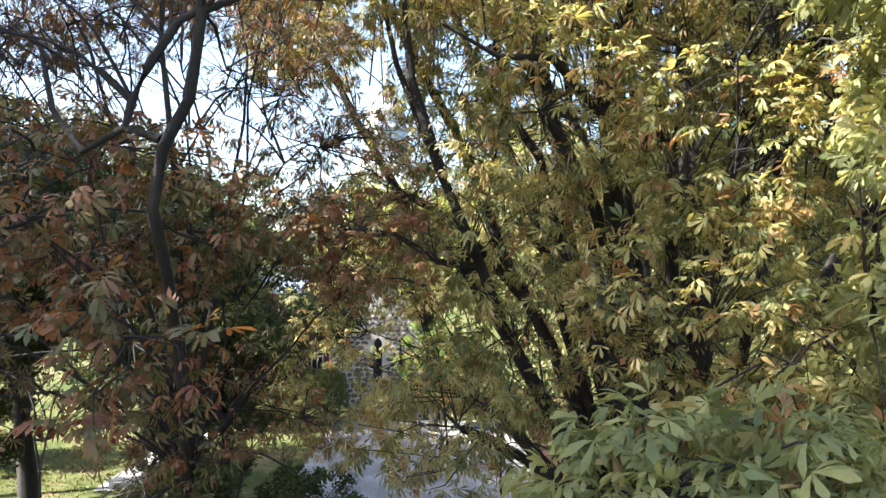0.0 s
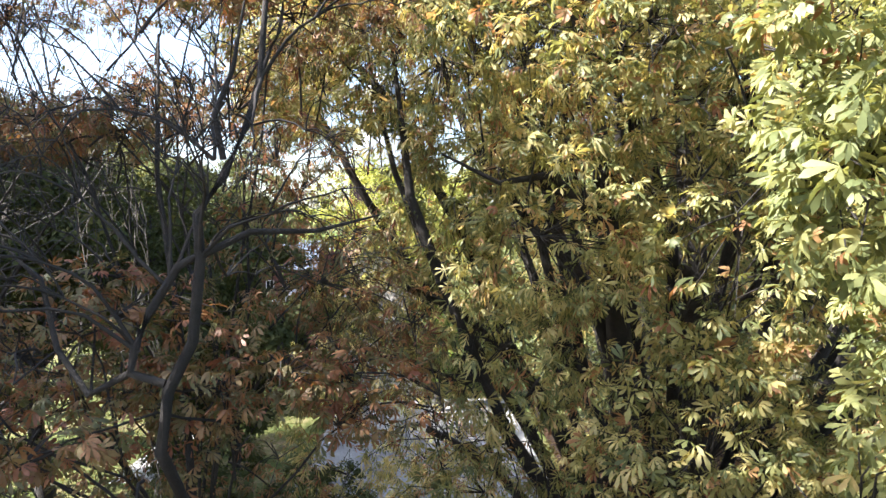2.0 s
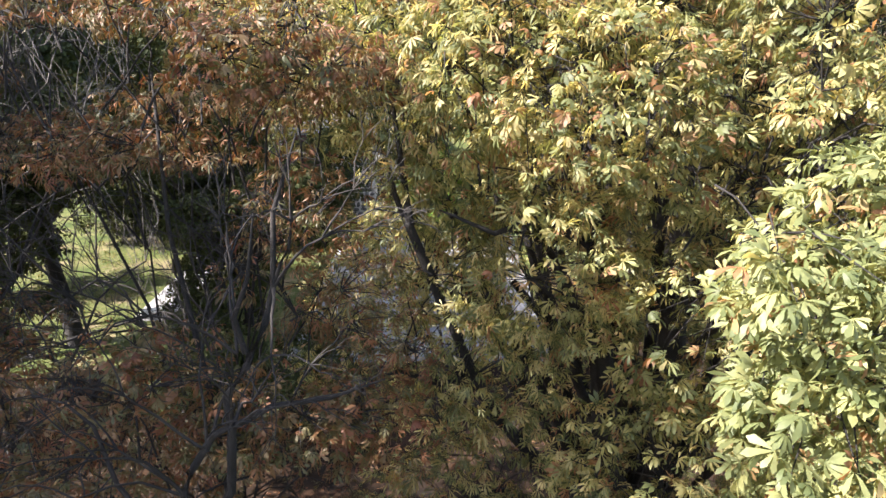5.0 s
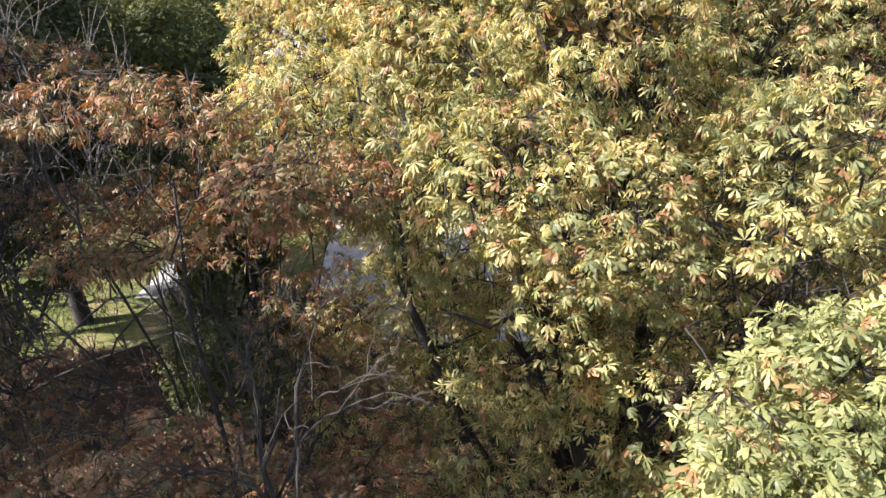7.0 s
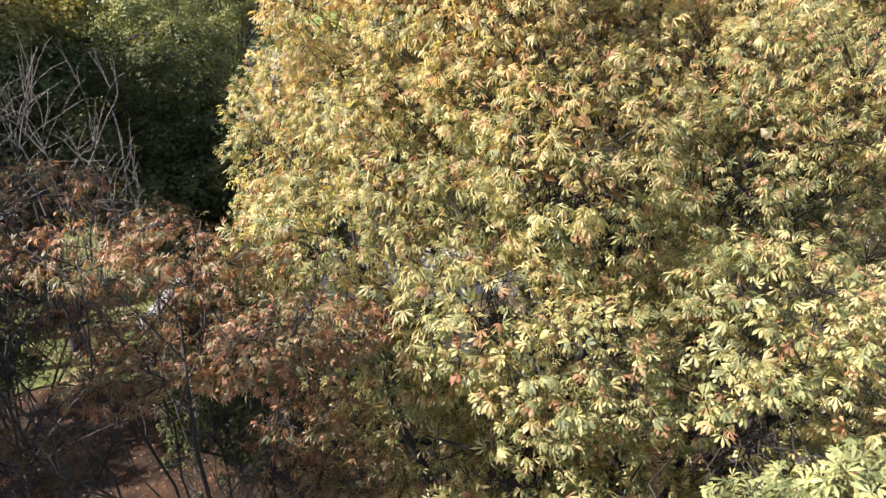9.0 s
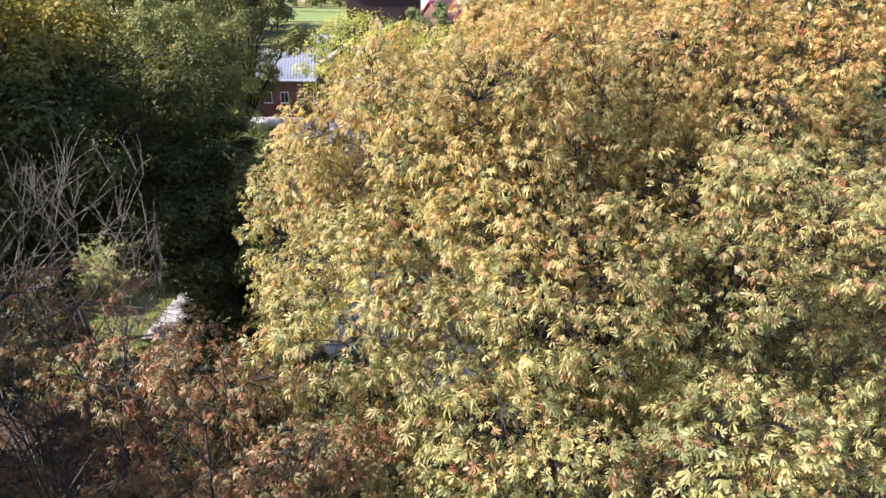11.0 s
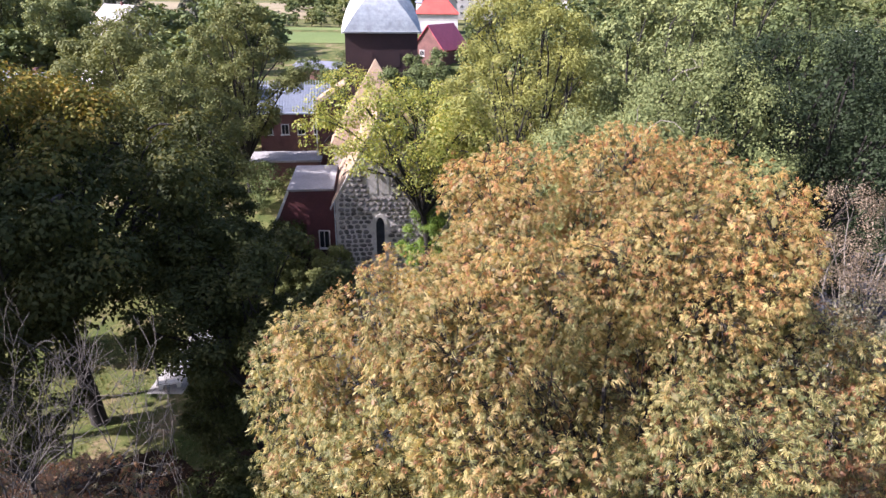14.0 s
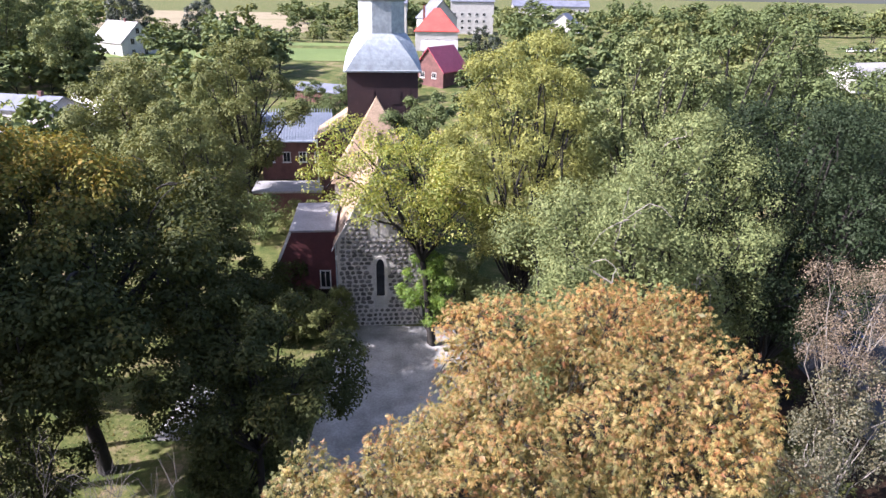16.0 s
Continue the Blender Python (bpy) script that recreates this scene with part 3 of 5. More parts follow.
# ---- the church ----
def window(parent, x, y, z, w, h, face=(0, -1), frame_mat=None):
    """A framed pane set into a wall whose outside looks along face; (x, y, z) is the middle of the sill."""
    fm = frame_mat or M_WHITE
    ob = empty("window", x, y, z, math.degrees(math.atan2(face[0], -face[1])))
    ob.parent = parent
    ob.matrix_parent_inverse = parent.matrix_world.inverted()
    bm = bmesh.new()
    t = 0.1
    for a in ((-w / 2, -w / 2 + t, 0, h), (w / 2 - t, w / 2, 0, h), (-w / 2 + t, w / 2 - t, h - t, h), (-w / 2 + t, w / 2 - t, 0, t), (-0.03, 0.03, t, h - t)):
        box_bm(bm, a[0], a[1], -0.07, 0.03, a[2], a[3])
    part("window_frame", bm, fm, ob)
    part("pane", box(-w / 2 + t, w / 2 - t, -0.02, 0.02, t, h - t), M_GLASS, ob)
    part("window_sill", box(-w / 2 - 0.1, w / 2 + 0.1, -0.16, 0.0, -0.09, -0.002), fm, ob)
    return ob


CX, CY, HW, EAVE, RIDGE = -6.1, 59.4, 4.15, 8.9, 16.4
YAW = 6.0
church = empty("church", CX, CY, 0, YAW)
LEN = 17.0


def lancet(w, h, n=7):
    """The outline of a pointed window, from the sill's left corner round."""
    pts = [(-w / 2, 0)]
    rise_h = w * 0.95
    for i in range(n + 1):
        a = i / n
        pts.append((-w / 2 + w / 2 * (1 - math.cos(a * math.pi / 2)) * 1.0, h - rise_h + rise_h * math.sin(a * math.pi / 2)))
    return pts + [(-q[0], q[1]) for q in pts[-2::-1]]


def ring_solid(outer, inner, y0, y1):
    """A frame between two outlines with the same number of corners, from y0 back to y1."""
    bm = bmesh.new()
    n = len(outer)
    rows = [[bm.verts.new((q[0], y, q[1])) for q in o] for o, y in ((outer, y0), (inner, y0), (inner, y1), (outer, y1))]
    for i in range(n):
        j = (i + 1) % n
        for a in range(4):
            b = (a + 1) % 4
            bm.faces.new((rows[a][i], rows[a][j], rows[b][j], rows[b][i]))
    return bm


# east wall with a lancet opening: gable outline minus the window, in strips
W0, WZ, WH = 0.42, 2.4, 4.9
op = [(x, z + WZ) for x, z in lancet(W0 * 2, WH)]


def gable_wall():
    bm = bmesh.new()
    xs = sorted({-HW, HW, 0.0, *[round(q[0], 4) for q in op]})
    top = lambda x: EAVE + (RIDGE - EAVE) * (1 - abs(x) / HW)
    oz = {round(q[0], 4): q[1] for q in op}
    for a, b in zip(xs[:-1], xs[1:]):
        inside = a >= -W0 - 1e-4 and b <= W0 + 1e-4
        cols = [(0, 0, WZ, WZ), (oz[a] if inside else 0, oz[b] if inside else 0, top(a), top(b))] if inside else [(0, 0, top(a), top(b))]
        if inside:
            za = WZ + WH - W0 * 1.9 if abs(a + W0) < 1e-3 else oz[a]
            zb = WZ + WH - W0 * 1.9 if abs(b - W0) < 1e-3 else oz[b]
            cols[1] = (za, zb, top(a), top(b))
        for z0a, z0b, z1a, z1b in cols:
            v = [bm.verts.new(q) for q in ((a, 0, z0a), (b, 0, z0b), (b, 0, z1b), (a, 0, z1a), (a, 0.8, z0a), (b, 0.8, z0b), (b, 0.8, z1b), (a, 0.8, z1a))]
            for f in ((0, 1, 2, 3), (4, 5, 6, 7), (0, 1, 5, 4), (3, 2, 6, 7), (0, 3, 7, 4), (1, 2, 6, 5)):
                bm.faces.new([v[i] for i in f])
    bmesh.ops.remove_doubles(bm, verts=bm.verts, dist=0.001)
    return bm


east = part("wall", gable_wall(), M_MORTAR, church, "grey fieldstone gable wall with pale lime mortar")
part("wall", box(-HW, -HW + 0.8, 0.8, LEN, 0, EAVE), M_MORTAR, church)
part("wall", box(HW - 0.8, HW, 0.8, LEN, 0, EAVE), M_MORTAR, church)
win = empty("window", 0, 0, 0)
win.parent = church
out = [(x, z + WZ - 0.35) for x, z in lancet(W0 * 2 + 0.62, WH + 0.65)]
part("surround", ring_solid(out, [(x * 0.95, z) for x, z in op], -0.06, 0.25), M_PLASTER, win, "white plastered lancet surround")
bm = bmesh.new()
bm.faces.new([bm.verts.new((x * 0.97, 0.3, z)) for x, z in op])
g = bmesh.ops.extrude_face_region(bm, geom=bm.faces[:])
bmesh.ops.translate(bm, verts=[v for v in g["geom"] if isinstance(v, bmesh.types.BMVert)], vec=(0, 0.05, 0))
part("pane", bm, M_GLASS, win, "dark leaded glass")
part("sill", box(-0.4, 0.4, -0.1, 0.28, WZ - 0.02, WZ + 0.8), M_PLASTER, win)
# blind niches in the gable
for nx in (-0.55, 0.55):
    part("niche", box(nx - 0.36, nx + 0.36, -0.03, 0.02, 9.6, 12.4), M_PLASTER, church, "plastered blind niche")
# roof slopes with thickness, a coping on the gable
s = (RIDGE - EAVE) / HW
for sx in (-1, 1):
    ex = HW + 0.45
    part("roof", slab((0, 0.165, RIDGE + 0.25), (sx * ex, 0.165, RIDGE + 0.25 - ex * s), (sx * ex, LEN, RIDGE + 0.25 - ex * s), (0, LEN, RIDGE + 0.25), 0.22), M_TILE, church, "steep roof of weathered clay tiles")
    part("coping", slab((0, -0.06, RIDGE + 0.34), (sx * (ex + 0.05), -0.06, RIDGE + 0.34 - (ex + 0.05) * s), (sx * (ex + 0.05), 0.16, RIDGE + 0.34 - (ex + 0.05) * s), (0, 0.16, RIDGE + 0.34), 0.24), M_PLASTER, church, "pale stone coping along the gable")
# taller hipped roof against the tower
NW, NE, NR = 5.0, 11.4, 20.0
part("wall", box(-NW, NW, LEN - 2.5, LEN + 3.2, 0, NE), M_MORTAR, church)
part("roof", hull([(-NW - 0.4, LEN - 3.0, NE - 0.4), (NW + 0.4, LEN - 3.0, NE - 0.4), (-NW - 0.4, LEN + 3.3, NE - 0.4), (NW + 0.4, LEN + 3.3, NE - 0.4), (0, LEN + 2.2, NR), (0, LEN + 3.3, NR)]), M_TILE, church, "hipped clay tile roof rising to the tower")
part("downpipe", hull([(x, y, z) for x in (-HW - 0.16, -HW - 0.04) for y in (-0.16, -0.04) for z in (0, EAVE)]), M_ZINC, church)
tagged(church, "fieldstone village church with lancet window and tile roof", "church")

# tower: boarded shaft, bell-shaped zinc roof, octagonal lantern
tower = empty("church_tower", CX - 1.8, CY + 24.8, 0, YAW)
TW = 4.2
bm = box(-TW, TW, -TW, TW, 0, 22.9)
part("shaft", bm, M_MAROON, tower, "dark maroon boarded tower shaft")
rngb = random.Random(4)
for i in range(28):
    xa = -TW + i * 2 * TW / 28
    part("board", box(xa + 0.01, xa + 2 * TW / 28 - 0.02, -TW - rngb.uniform(0.03, 0.06), -TW - 0.002, 8, 22.85), M_MAROON, tower)
for i in range(28):
    xa = -TW + i * 2 * TW / 28
    part("board", box(-TW - rngb.uniform(0.03, 0.06), -TW - 0.002, xa + 0.01, xa + 2 * TW / 28 - 0.02, 8, 22.85), M_MAROON, tower)


def octo(bm, rows, seg=None):
    """A loft of eight-sided rings: (half width, corner cut as a share, height)."""
    prev = None
    for w, c, z in rows:
        k = w * (1 - c)
        ringv = [bm.verts.new(q) for q in ((-w, -k, z), (-k, -w, z), (k, -w, z), (w, -k, z), (w, k, z), (k, w, z), (-k, w, z), (-w, k, z))]
        if prev:
            for i in range(8):
                bm.faces.new((prev[i], prev[(i + 1) % 8], ringv[(i + 1) % 8], ringv[i]))
        else:
            bm.faces.new(ringv)
        prev = ringv
    bm.faces.new(prev)
    return bm


C8 = 0.586
rows = [(TW + 0.42, 0.05, 22.75), (TW + 0.45, 0.05, 22.95)]
for i in range(9):
    a = i / 8
    rows.append((TW + 0.4 - (TW + 0.4 - 2.85) * (a ** 2.1 * 0.55 + a * 0.45) if a < 1 else 2.8, 0.06 + (C8 - 0.06) * a, 23.0 + 4.0 * (1 - (1 - a) ** 1.25)))
part("roof", octo(bmesh.new(), rows), M_ZINC, tower, "bell-shaped zinc tower roof")
part("lantern", octo(bmesh.new(), [(2.75, C8, 27.0), (2.7, C8, 30.6)]), M_ZINC, tower, "eight-sided zinc clad lantern")
part("cornice", octo(bmesh.new(), [(2.75, C8, 30.6), (3.0, C8, 30.8), (3.0, C8, 31.05), (2.7, C8, 31.2)]), M_ZINC, tower)
part("cap", octo(bmesh.new(), [(2.7, C8, 31.2), (2.5, C8, 33.0), (1.6, C8, 34.2), (0.7, C8, 35.0), (0.3, C8, 38.0), (0.05, C8, 41.0)]), M_ZINC, tower)
for sx in (-1.6, 1.6):
    part("louvre", box(sx - 0.5, sx + 0.5, -TW - 0.09, -TW - 0.05, 19.0, 20.6), M_MAROON, tower)
tagged(tower, "tall maroon boarded church tower with pale zinc bell roof", "tower")

# lean-to beside the tower
lean = empty("side_building", -16.4, 92.0, 0, YAW)
part("wall", box(-1.5, 2.5, 0, 7, 0, 12.2), M_BRICK, lean)
part("roof", slab((-1.9, -0.4, 12.2), (2.6, -0.4, 15.2), (2.6, 9.0, 15.2), (-1.9, 9.0, 12.2), 0.25), M_TILE, lean, "sunlit tile lean-to roof")
part("downpipe", box(-1.7, -1.55, -0.16, -0.02, 0, 12.2), M_WHITE, lean)
tagged(lean, "brick side building with tiled lean-to roof by the tower", "building")

# mansard annex on the church's flank
annex = empty("annex", -12.9, 60.6, 0, YAW)
part("wall", box(-4.4, 2.3, 0.3, 10, 0, 3.4), M_MAROON, annex)
part("roof", hull([(-4.8, -0.1, 3.4), (2.3, -0.1, 3.4), (2.3, 10.4, 3.4), (-4.8, 10.4, 3.4), (-2.2, 0.9, 9.2), (2.3, 0.9, 9.2), (2.3, 10.0, 9.2), (-2.2, 10.0, 9.2)]), M_MAROON_ROOF, annex, "steep maroon metal mansard roof")
part("roof_deck", box(-2.3, 2.2, 0.8, 10.1, 9.204, 9.4), M_GREYROOF, annex, "pale felt flat roof deck")
part("verge", slab((-4.9, -0.2, 3.4), (-4.75, -0.2, 3.4), (-2.15, 0.8, 9.3), (-2.3, 0.8, 9.3), 0.25), M_WHITE, annex)
window(annex, -11.55 - 0.2, 60.55, 3.6, 1.1, 1.9, frame_mat=M_MORTAR)
part("door", box(-2.2, -1.0, 0.22, 0.3, 0.05, 2.2), M_MAROON, annex)
tagged(annex, "maroon mansard annex with pale flat deck beside the church", "building")


# ---- houses ----
def house(name, x, y, w, d, eave, ridge, wall, roof, label, along='x', rz=0, wins=(), hip=0.0, chimney=None, base=None, group=""):
    """A house: walls to the eave, pitched roof with overhang, windows given as (along, height, width, tall) on the near side."""
    z = rise(y) if base is None else base
    h = empty(name, x, y, z - 0.3, rz)
    e, r = eave - z + 0.3, ridge - z + 0.3
    a, b = w / 2, d / 2
    if hip:
        part("wall", box(-a, a, -b, b, 0, e), wall, h)
    elif along == 'x':
        part("wall", hull([(sx * a, sy * b, q) for sx in (-1, 1) for sy in (-1, 1) for q in (0, e)] + [(-a, 0, r - 0.1), (a, 0, r - 0.1)]), wall, h)
    else:
        part("wall", hull([(sx * a, sy * b, q) for sx in (-1, 1) for sy in (-1, 1) for q in (0, e)] + [(0, -b, r - 0.1), (0, b, r - 0.1)]), wall, h)
    o = 0.45
    if hip:
        k = a * (1 - hip)
        part("roof", hull([(sx * (a + o), sy * (b + o), e + q) for sx in (-1, 1) for sy in (-1, 1) for q in (-0.1, 0.05)] + [(-k, 0, r), (k, 0, r)]), roof, h)
    elif along == 'x':
        s = (r - e) / b
        for sy in (-1, 1):
            part("roof", slab((-a - o, 0, r + 0.1), (a + o, 0, r + 0.1), (a + o, sy * (b + o), e - o * s + 0.1), (-a - o, sy * (b + o), e - o * s + 0.1), 0.2), roof, h)
    else:
        s = (r - e) / a
        for sx in (-1, 1):
            part("roof", slab((0, -b - o, r + 0.1), (0, b + o, r + 0.1), (sx * (a + o), b + o, e - o * s + 0.1), (sx * (a + o), -b - o, e - o * s + 0.1), 0.2), roof, h)
    bpy.context.view_layer.update()
    for u, zz, ww, hh in wins:
        q = h.matrix_world @ Vector((u, -b - 0.01, zz + 0.3))
        window(h, q.x, q.y, q.z, ww, hh, (math.sin(radians(rz)), -math.cos(radians(rz))))
    if chimney:
        part("chimney", box(chimney[0] - 0.4, chimney[0] + 0.4, chimney[1] - 0.4, chimney[1] + 0.4, e, r + 0.9, 0.04), M_BRICK, h)
    return tagged(h, label, "house", group)


bh = house("brick_house", -24.6, 109.5, 10.8, 9.5, 9.2, 12.6, M_BRICK, M_BLUEROOF, "red brick house with blue-grey corrugated metal roof", wins=[(-4.0 + 2.55 * i, 2.6, 1.25, 1.7) for i in range(4)], rz=YAW)
for i in range(26):
    xx = -5.6 + i * 0.45
    s = 3.4 / 4.75
    part("rib", slab((xx, -0.1, 10.78), (xx + 0.09, -0.1, 10.78), (xx + 0.09, -5.1, 10.78 - 5.0 * s), (xx, -5.1, 10.78 - 5.0 * s), 0.1), M_BLUEROOF, bh)
shed = empty("flat_roof_shed", -21.8, 89, rise(89) - 0.2, YAW)
part("wall", box(-5, 4.4, 0, 5, 0, 4.2), M_BRICK, shed)
part("roof", box(-5.3, 4.7, -0.3, 5.3, 4.21, 4.5), M_GREYROOF, shed)
tagged(shed, "low shed with pale flat felt roof", "shed")
house("red_roof_house", -3.2, 240, 14.5, 12, 19.2, 26.5, M_PLASTER, M_REDROOF, "pale house with bright red hipped roof", hip=0.85, wins=[(-3.5, 2.6, 1.4, 1.6), (0.5, 2.6, 2.0, 1.6), (4.0, 2.6, 2.2, 1.6)], chimney=(-4.5, 1), base=12.5)
house("brick_house", -1.2, 168, 8.4, 11, 14.2, 19.3, M_BRICK, M_PINKROOF, "small brick house with crimson metal roof", along='y', rz=-32, wins=[(-1.8, 1.9, 1.3, 1.4), (1.6, 1.9, 1.3, 1.4)], base=10.3)
house("grey_house", -2.0, 205, 10.0, 8, 15.8, 18.2, M_PLASTER, M_GREYROOF, "pale house with low grey roof", wins=[(-3, 1.6, 1.4, 1.4), (2, 1.6, 1.4, 1.4)])
wh = house("white_house", -101, 216, 18, 12, 16.0, 21.6, M_PLASTER, M_GREYROOF, "tall white gabled house among spruces", along='x', rz=-38, wins=[(-4, 2.5, 1.3, 1.6), (0, 2.5, 1.3, 1.6), (4, 2.5, 1.3, 1.6)], chimney=(2, 0), base=9)
for gy, gz in ((-2.4, 3.4), (1.6, 3.4), (-2.4, 6.6), (1.6, 6.6), (-0.4, 9.6)):
    q = wh.matrix_world @ Vector((9.01, gy, gz))
    window(wh, q.x, q.y, q.z, 1.2, 1.7, (math.cos(radians(-38)), math.sin(radians(-38))), M_GREYROOF)
house("lilac_house", -82, 128, 19, 9, 10.0, 12.0, M_LILAC, M_SLATE, "lilac rendered house with low blue-grey roof", rz=-12, wins=[(4.4, 1.6, 1.0, 1.6), (7.4, 1.6, 1.0, 1.6)], base=4.6, chimney=(5, 0))
house("white_shed", -70.5, 133, 8, 7, 8.6, 11.8, M_PLASTER, M_WHITE, "white shed with pale sheet roof", rz=-20, base=5.8)
house("long_grey_shed", -27, 150, 12, 6, 11.0, 12.2, M_BRICK, M_SLATE, "long low brick shed with grey roof", rz=-25, base=8.3)
house("blue_roof_house", 51, 300, 15, 12, 18, 24, M_PLASTER, M_SLATE, "far house with dark blue roof", along='y', rz=-20)
house("dark_roof_house", -4, 285, 13, 11, 22, 28.5, M_PLASTER, M_SLATE, "far house with dark slate roof", along='y', rz=25, wins=[(-2, 4, 1.4, 1.5), (2, 4, 1.4, 1.5)])
for bx, by, bw, bz in ((12, 330, 20, 30), (-24, 310, 13, 29), (62, 420, 45, 27)):
    house("apartment_block", bx, by, bw, 10, bz - 2, bz + 1, M_PLASTER, M_SLATE, "far white rendered apartment block", wins=[(-bw / 2 + 2 + 3.4 * i, zz, 1.5, 1.4) for i in range(int(bw / 3.4)) for zz in (2, 5, 8)], group="far blocks")
house("white_building", 108, 170, 22, 10, 14.5, 17, M_PLASTER, M_GREYROOF, "long white building with pale roof", rz=18, wins=[(-8, 1.5, 1.4, 1.4), (-3, 1.5, 1.4, 1.4), (2, 1.5, 1.4, 1.4)])


# ---- cars ----
def car(x, y, z, rz, paint, label):
    """A saloon car: shaped body, glazed cabin, four wheels."""
    c = empty("car", x, y, z, rz)
    bm = bmesh.new()
    prof = [(-2.1, 0.35), (-2.15, 0.75), (-1.95, 0.95), (-1.2, 1.0), (1.0, 0.98), (1.95, 0.82), (2.15, 0.6), (2.1, 0.32)]
    L = [[bm.verts.new((px, sy * (0.86 if pz < 0.9 else 0.8), pz)) for px, pz in prof] for sy in (-1, 1)]
    for i in range(len(prof)):
        j = (i + 1) % len(prof)
        bm.faces.new((L[0][i], L[0][j], L[1][j], L[1][i]))
    bm.faces.new(L[0]), bm.faces.new(L[1])
    body = part("body", bm, paint, c)
    part("cabin", hull([(px, sy * wy, pz) for sy in (-1, 1) for px, pz, wy in ((-1.75, 0.97, 0.78), (1.0, 0.97, 0.78), (-1.2, 1.42, 0.62), (0.25, 1.42, 0.62))]), M_GLASS, c)
    part("roof", hull([(px, sy * wy, pz) for sy in (-1, 1) for px, pz, wy in ((-1.25, 1.425, 0.6), (0.3, 1.425, 0.6), (-1.0, 1.47, 0.52), (0.1, 1.47, 0.52))]), paint, c)
    for wx in (-1.3, 1.32):
        for sy in (-0.8, 0.8):
            bm = bmesh.new()
            bmesh.ops.create_cone(bm, cap_ends=True, segments=14, radius1=0.32, radius2=0.32, depth=0.2, matrix=pose(wx, sy, 0.32, 90))
            part("wheel", bm, M_ASPHALT, c)
    return tagged(c, label, "car")


P_BLUE = surface("blue_car_paint", (0.02, 0.035, 0.09), (0.03, 0.05, 0.12), 1.0, 5.0, 0.2, 0.2, 0.02)
P_SILVER = surface("silver_car_paint", (0.45, 0.46, 0.48), (0.52, 0.53, 0.55), 1.0, 5.0, 0.25, 0.5, 0.02)
car(37.5, 53.5, 0.02, 75, P_BLUE, "dark blue saloon car parked under trees")
car(34.0, 49.0, 0.02, 70, P_BLUE, "dark blue car parked beneath thin branches")
car(40.5, 57.0, 0.02, 78, P_BLUE, "dark blue saloon car parked under trees")
for k in range(5):
    car(150 + k * 4.2, 255 + k * 1.2, rise(255) + 0.1, 75, P_SILVER if k % 2 else M_WHITE, "pale car parked on a far roadside")
slabw = empty("stone_bench", -20.2, 41.4, 0, 15)
part("seat", box(-0.9, 0.9, -0.25, 0.25, 0.38, 0.5, 0.02), M_WHITE, slabw)
part("leg", box(-0.75, -0.5, -0.2, 0.2, 0, 0.38), M_WHITE, slabw)
part("leg", box(0.5, 0.75, -0.2, 0.2, 0, 0.38), M_WHITE, slabw)
tagged(slabw, "white stone bench on the lawn by the path", "bench")

# ---- the near trees ----
A_LOBES = [(3.3, 14.0, 22.1, 3.3, 3.2, 3.0, 1.5), (0.2, 12.4, 21.5, 1.2, 1.5, 1.6, 1.2), (1.15, 13.7, 21.8, 1.9, 2.3, 2.5, 1.4), (5.6, 12.4, 22.3, 2.1, 2.4, 2.5, 1.4), (5.4, 15.4, 22.2, 2.6, 2.6, 2.8, 1.0), (4.0, 15.0, 17.5, 4.0, 4.2, 3.4, 0.6),
           (1.9, 9.9, 20.7, 3.0, 2.8, 3.1, 1.5), (4.7, 9.6, 19.4, 2.0, 2.6, 2.7, 1.2), (-1.4, 11.4, 21.6, 1.5, 2.0, 2.0, 1.3), (-3.1, 11.8, 19.2, 1.6, 2.1, 2.1, 1.2), (-1.6, 9.0, 18.6, 1.6, 1.7, 1.6, 0.9),
           (-0.2, 7.7, 12.7, 1.6, 1.1, 1.1, 0.65), (-1.0, 8.7, 15.6, 1.5, 1.2, 1.4, 0.6), (-1.2, 9.7, 19.7, 1.3, 1.3, 1.5, 1.1), (6.9, 11.0, 20.7, 1.4, 1.6, 1.7, 0.75), (1.9, 8.6, 19.7, 1.7, 1.2, 1.6, 1.2), (3.4, 6.9, 17.3, 2.0, 2.2, 2.2, 0.7), (0.4, 8.4, 18.2, 2.0, 2.0, 2.1, 0.85),
           (8.7, 9.8, 18.0, 1.7, 2.3, 2.3, 0.7), (8.5, 11.3, 20.4, 1.2, 1.5, 1.4, 0.8), (0.7, 15.0, 22.9, 1.0, 1.3, 1.2, 1.1), (6.3, 7.2, 16.2, 1.7, 1.6, 1.9, 0.6), (7.0, 10.2, 15.9, 2.6, 3.0, 2.4, 0.45), (2.5, 5.6, 12.1, 2.4, 2.0, 1.6), (5.5, 7.5, 11.8, 3.4, 4.0, 3.0, 0.6), (-0.8, 12.0, 13.0, 2.6, 3.0, 2.8, 0.35), (0.6, 9.4, 15.4, 2.2, 2.2, 1.8, 0.32),
           (1.8, 10.5, 12.4, 3.0, 3.0, 2.6, 0.28), (4.0, 17.0, 14.0, 4.6, 3.8, 5.0, 0.15), (8.5, 14.0, 14.0, 3.0, 4.0, 4.0, 0.35)]
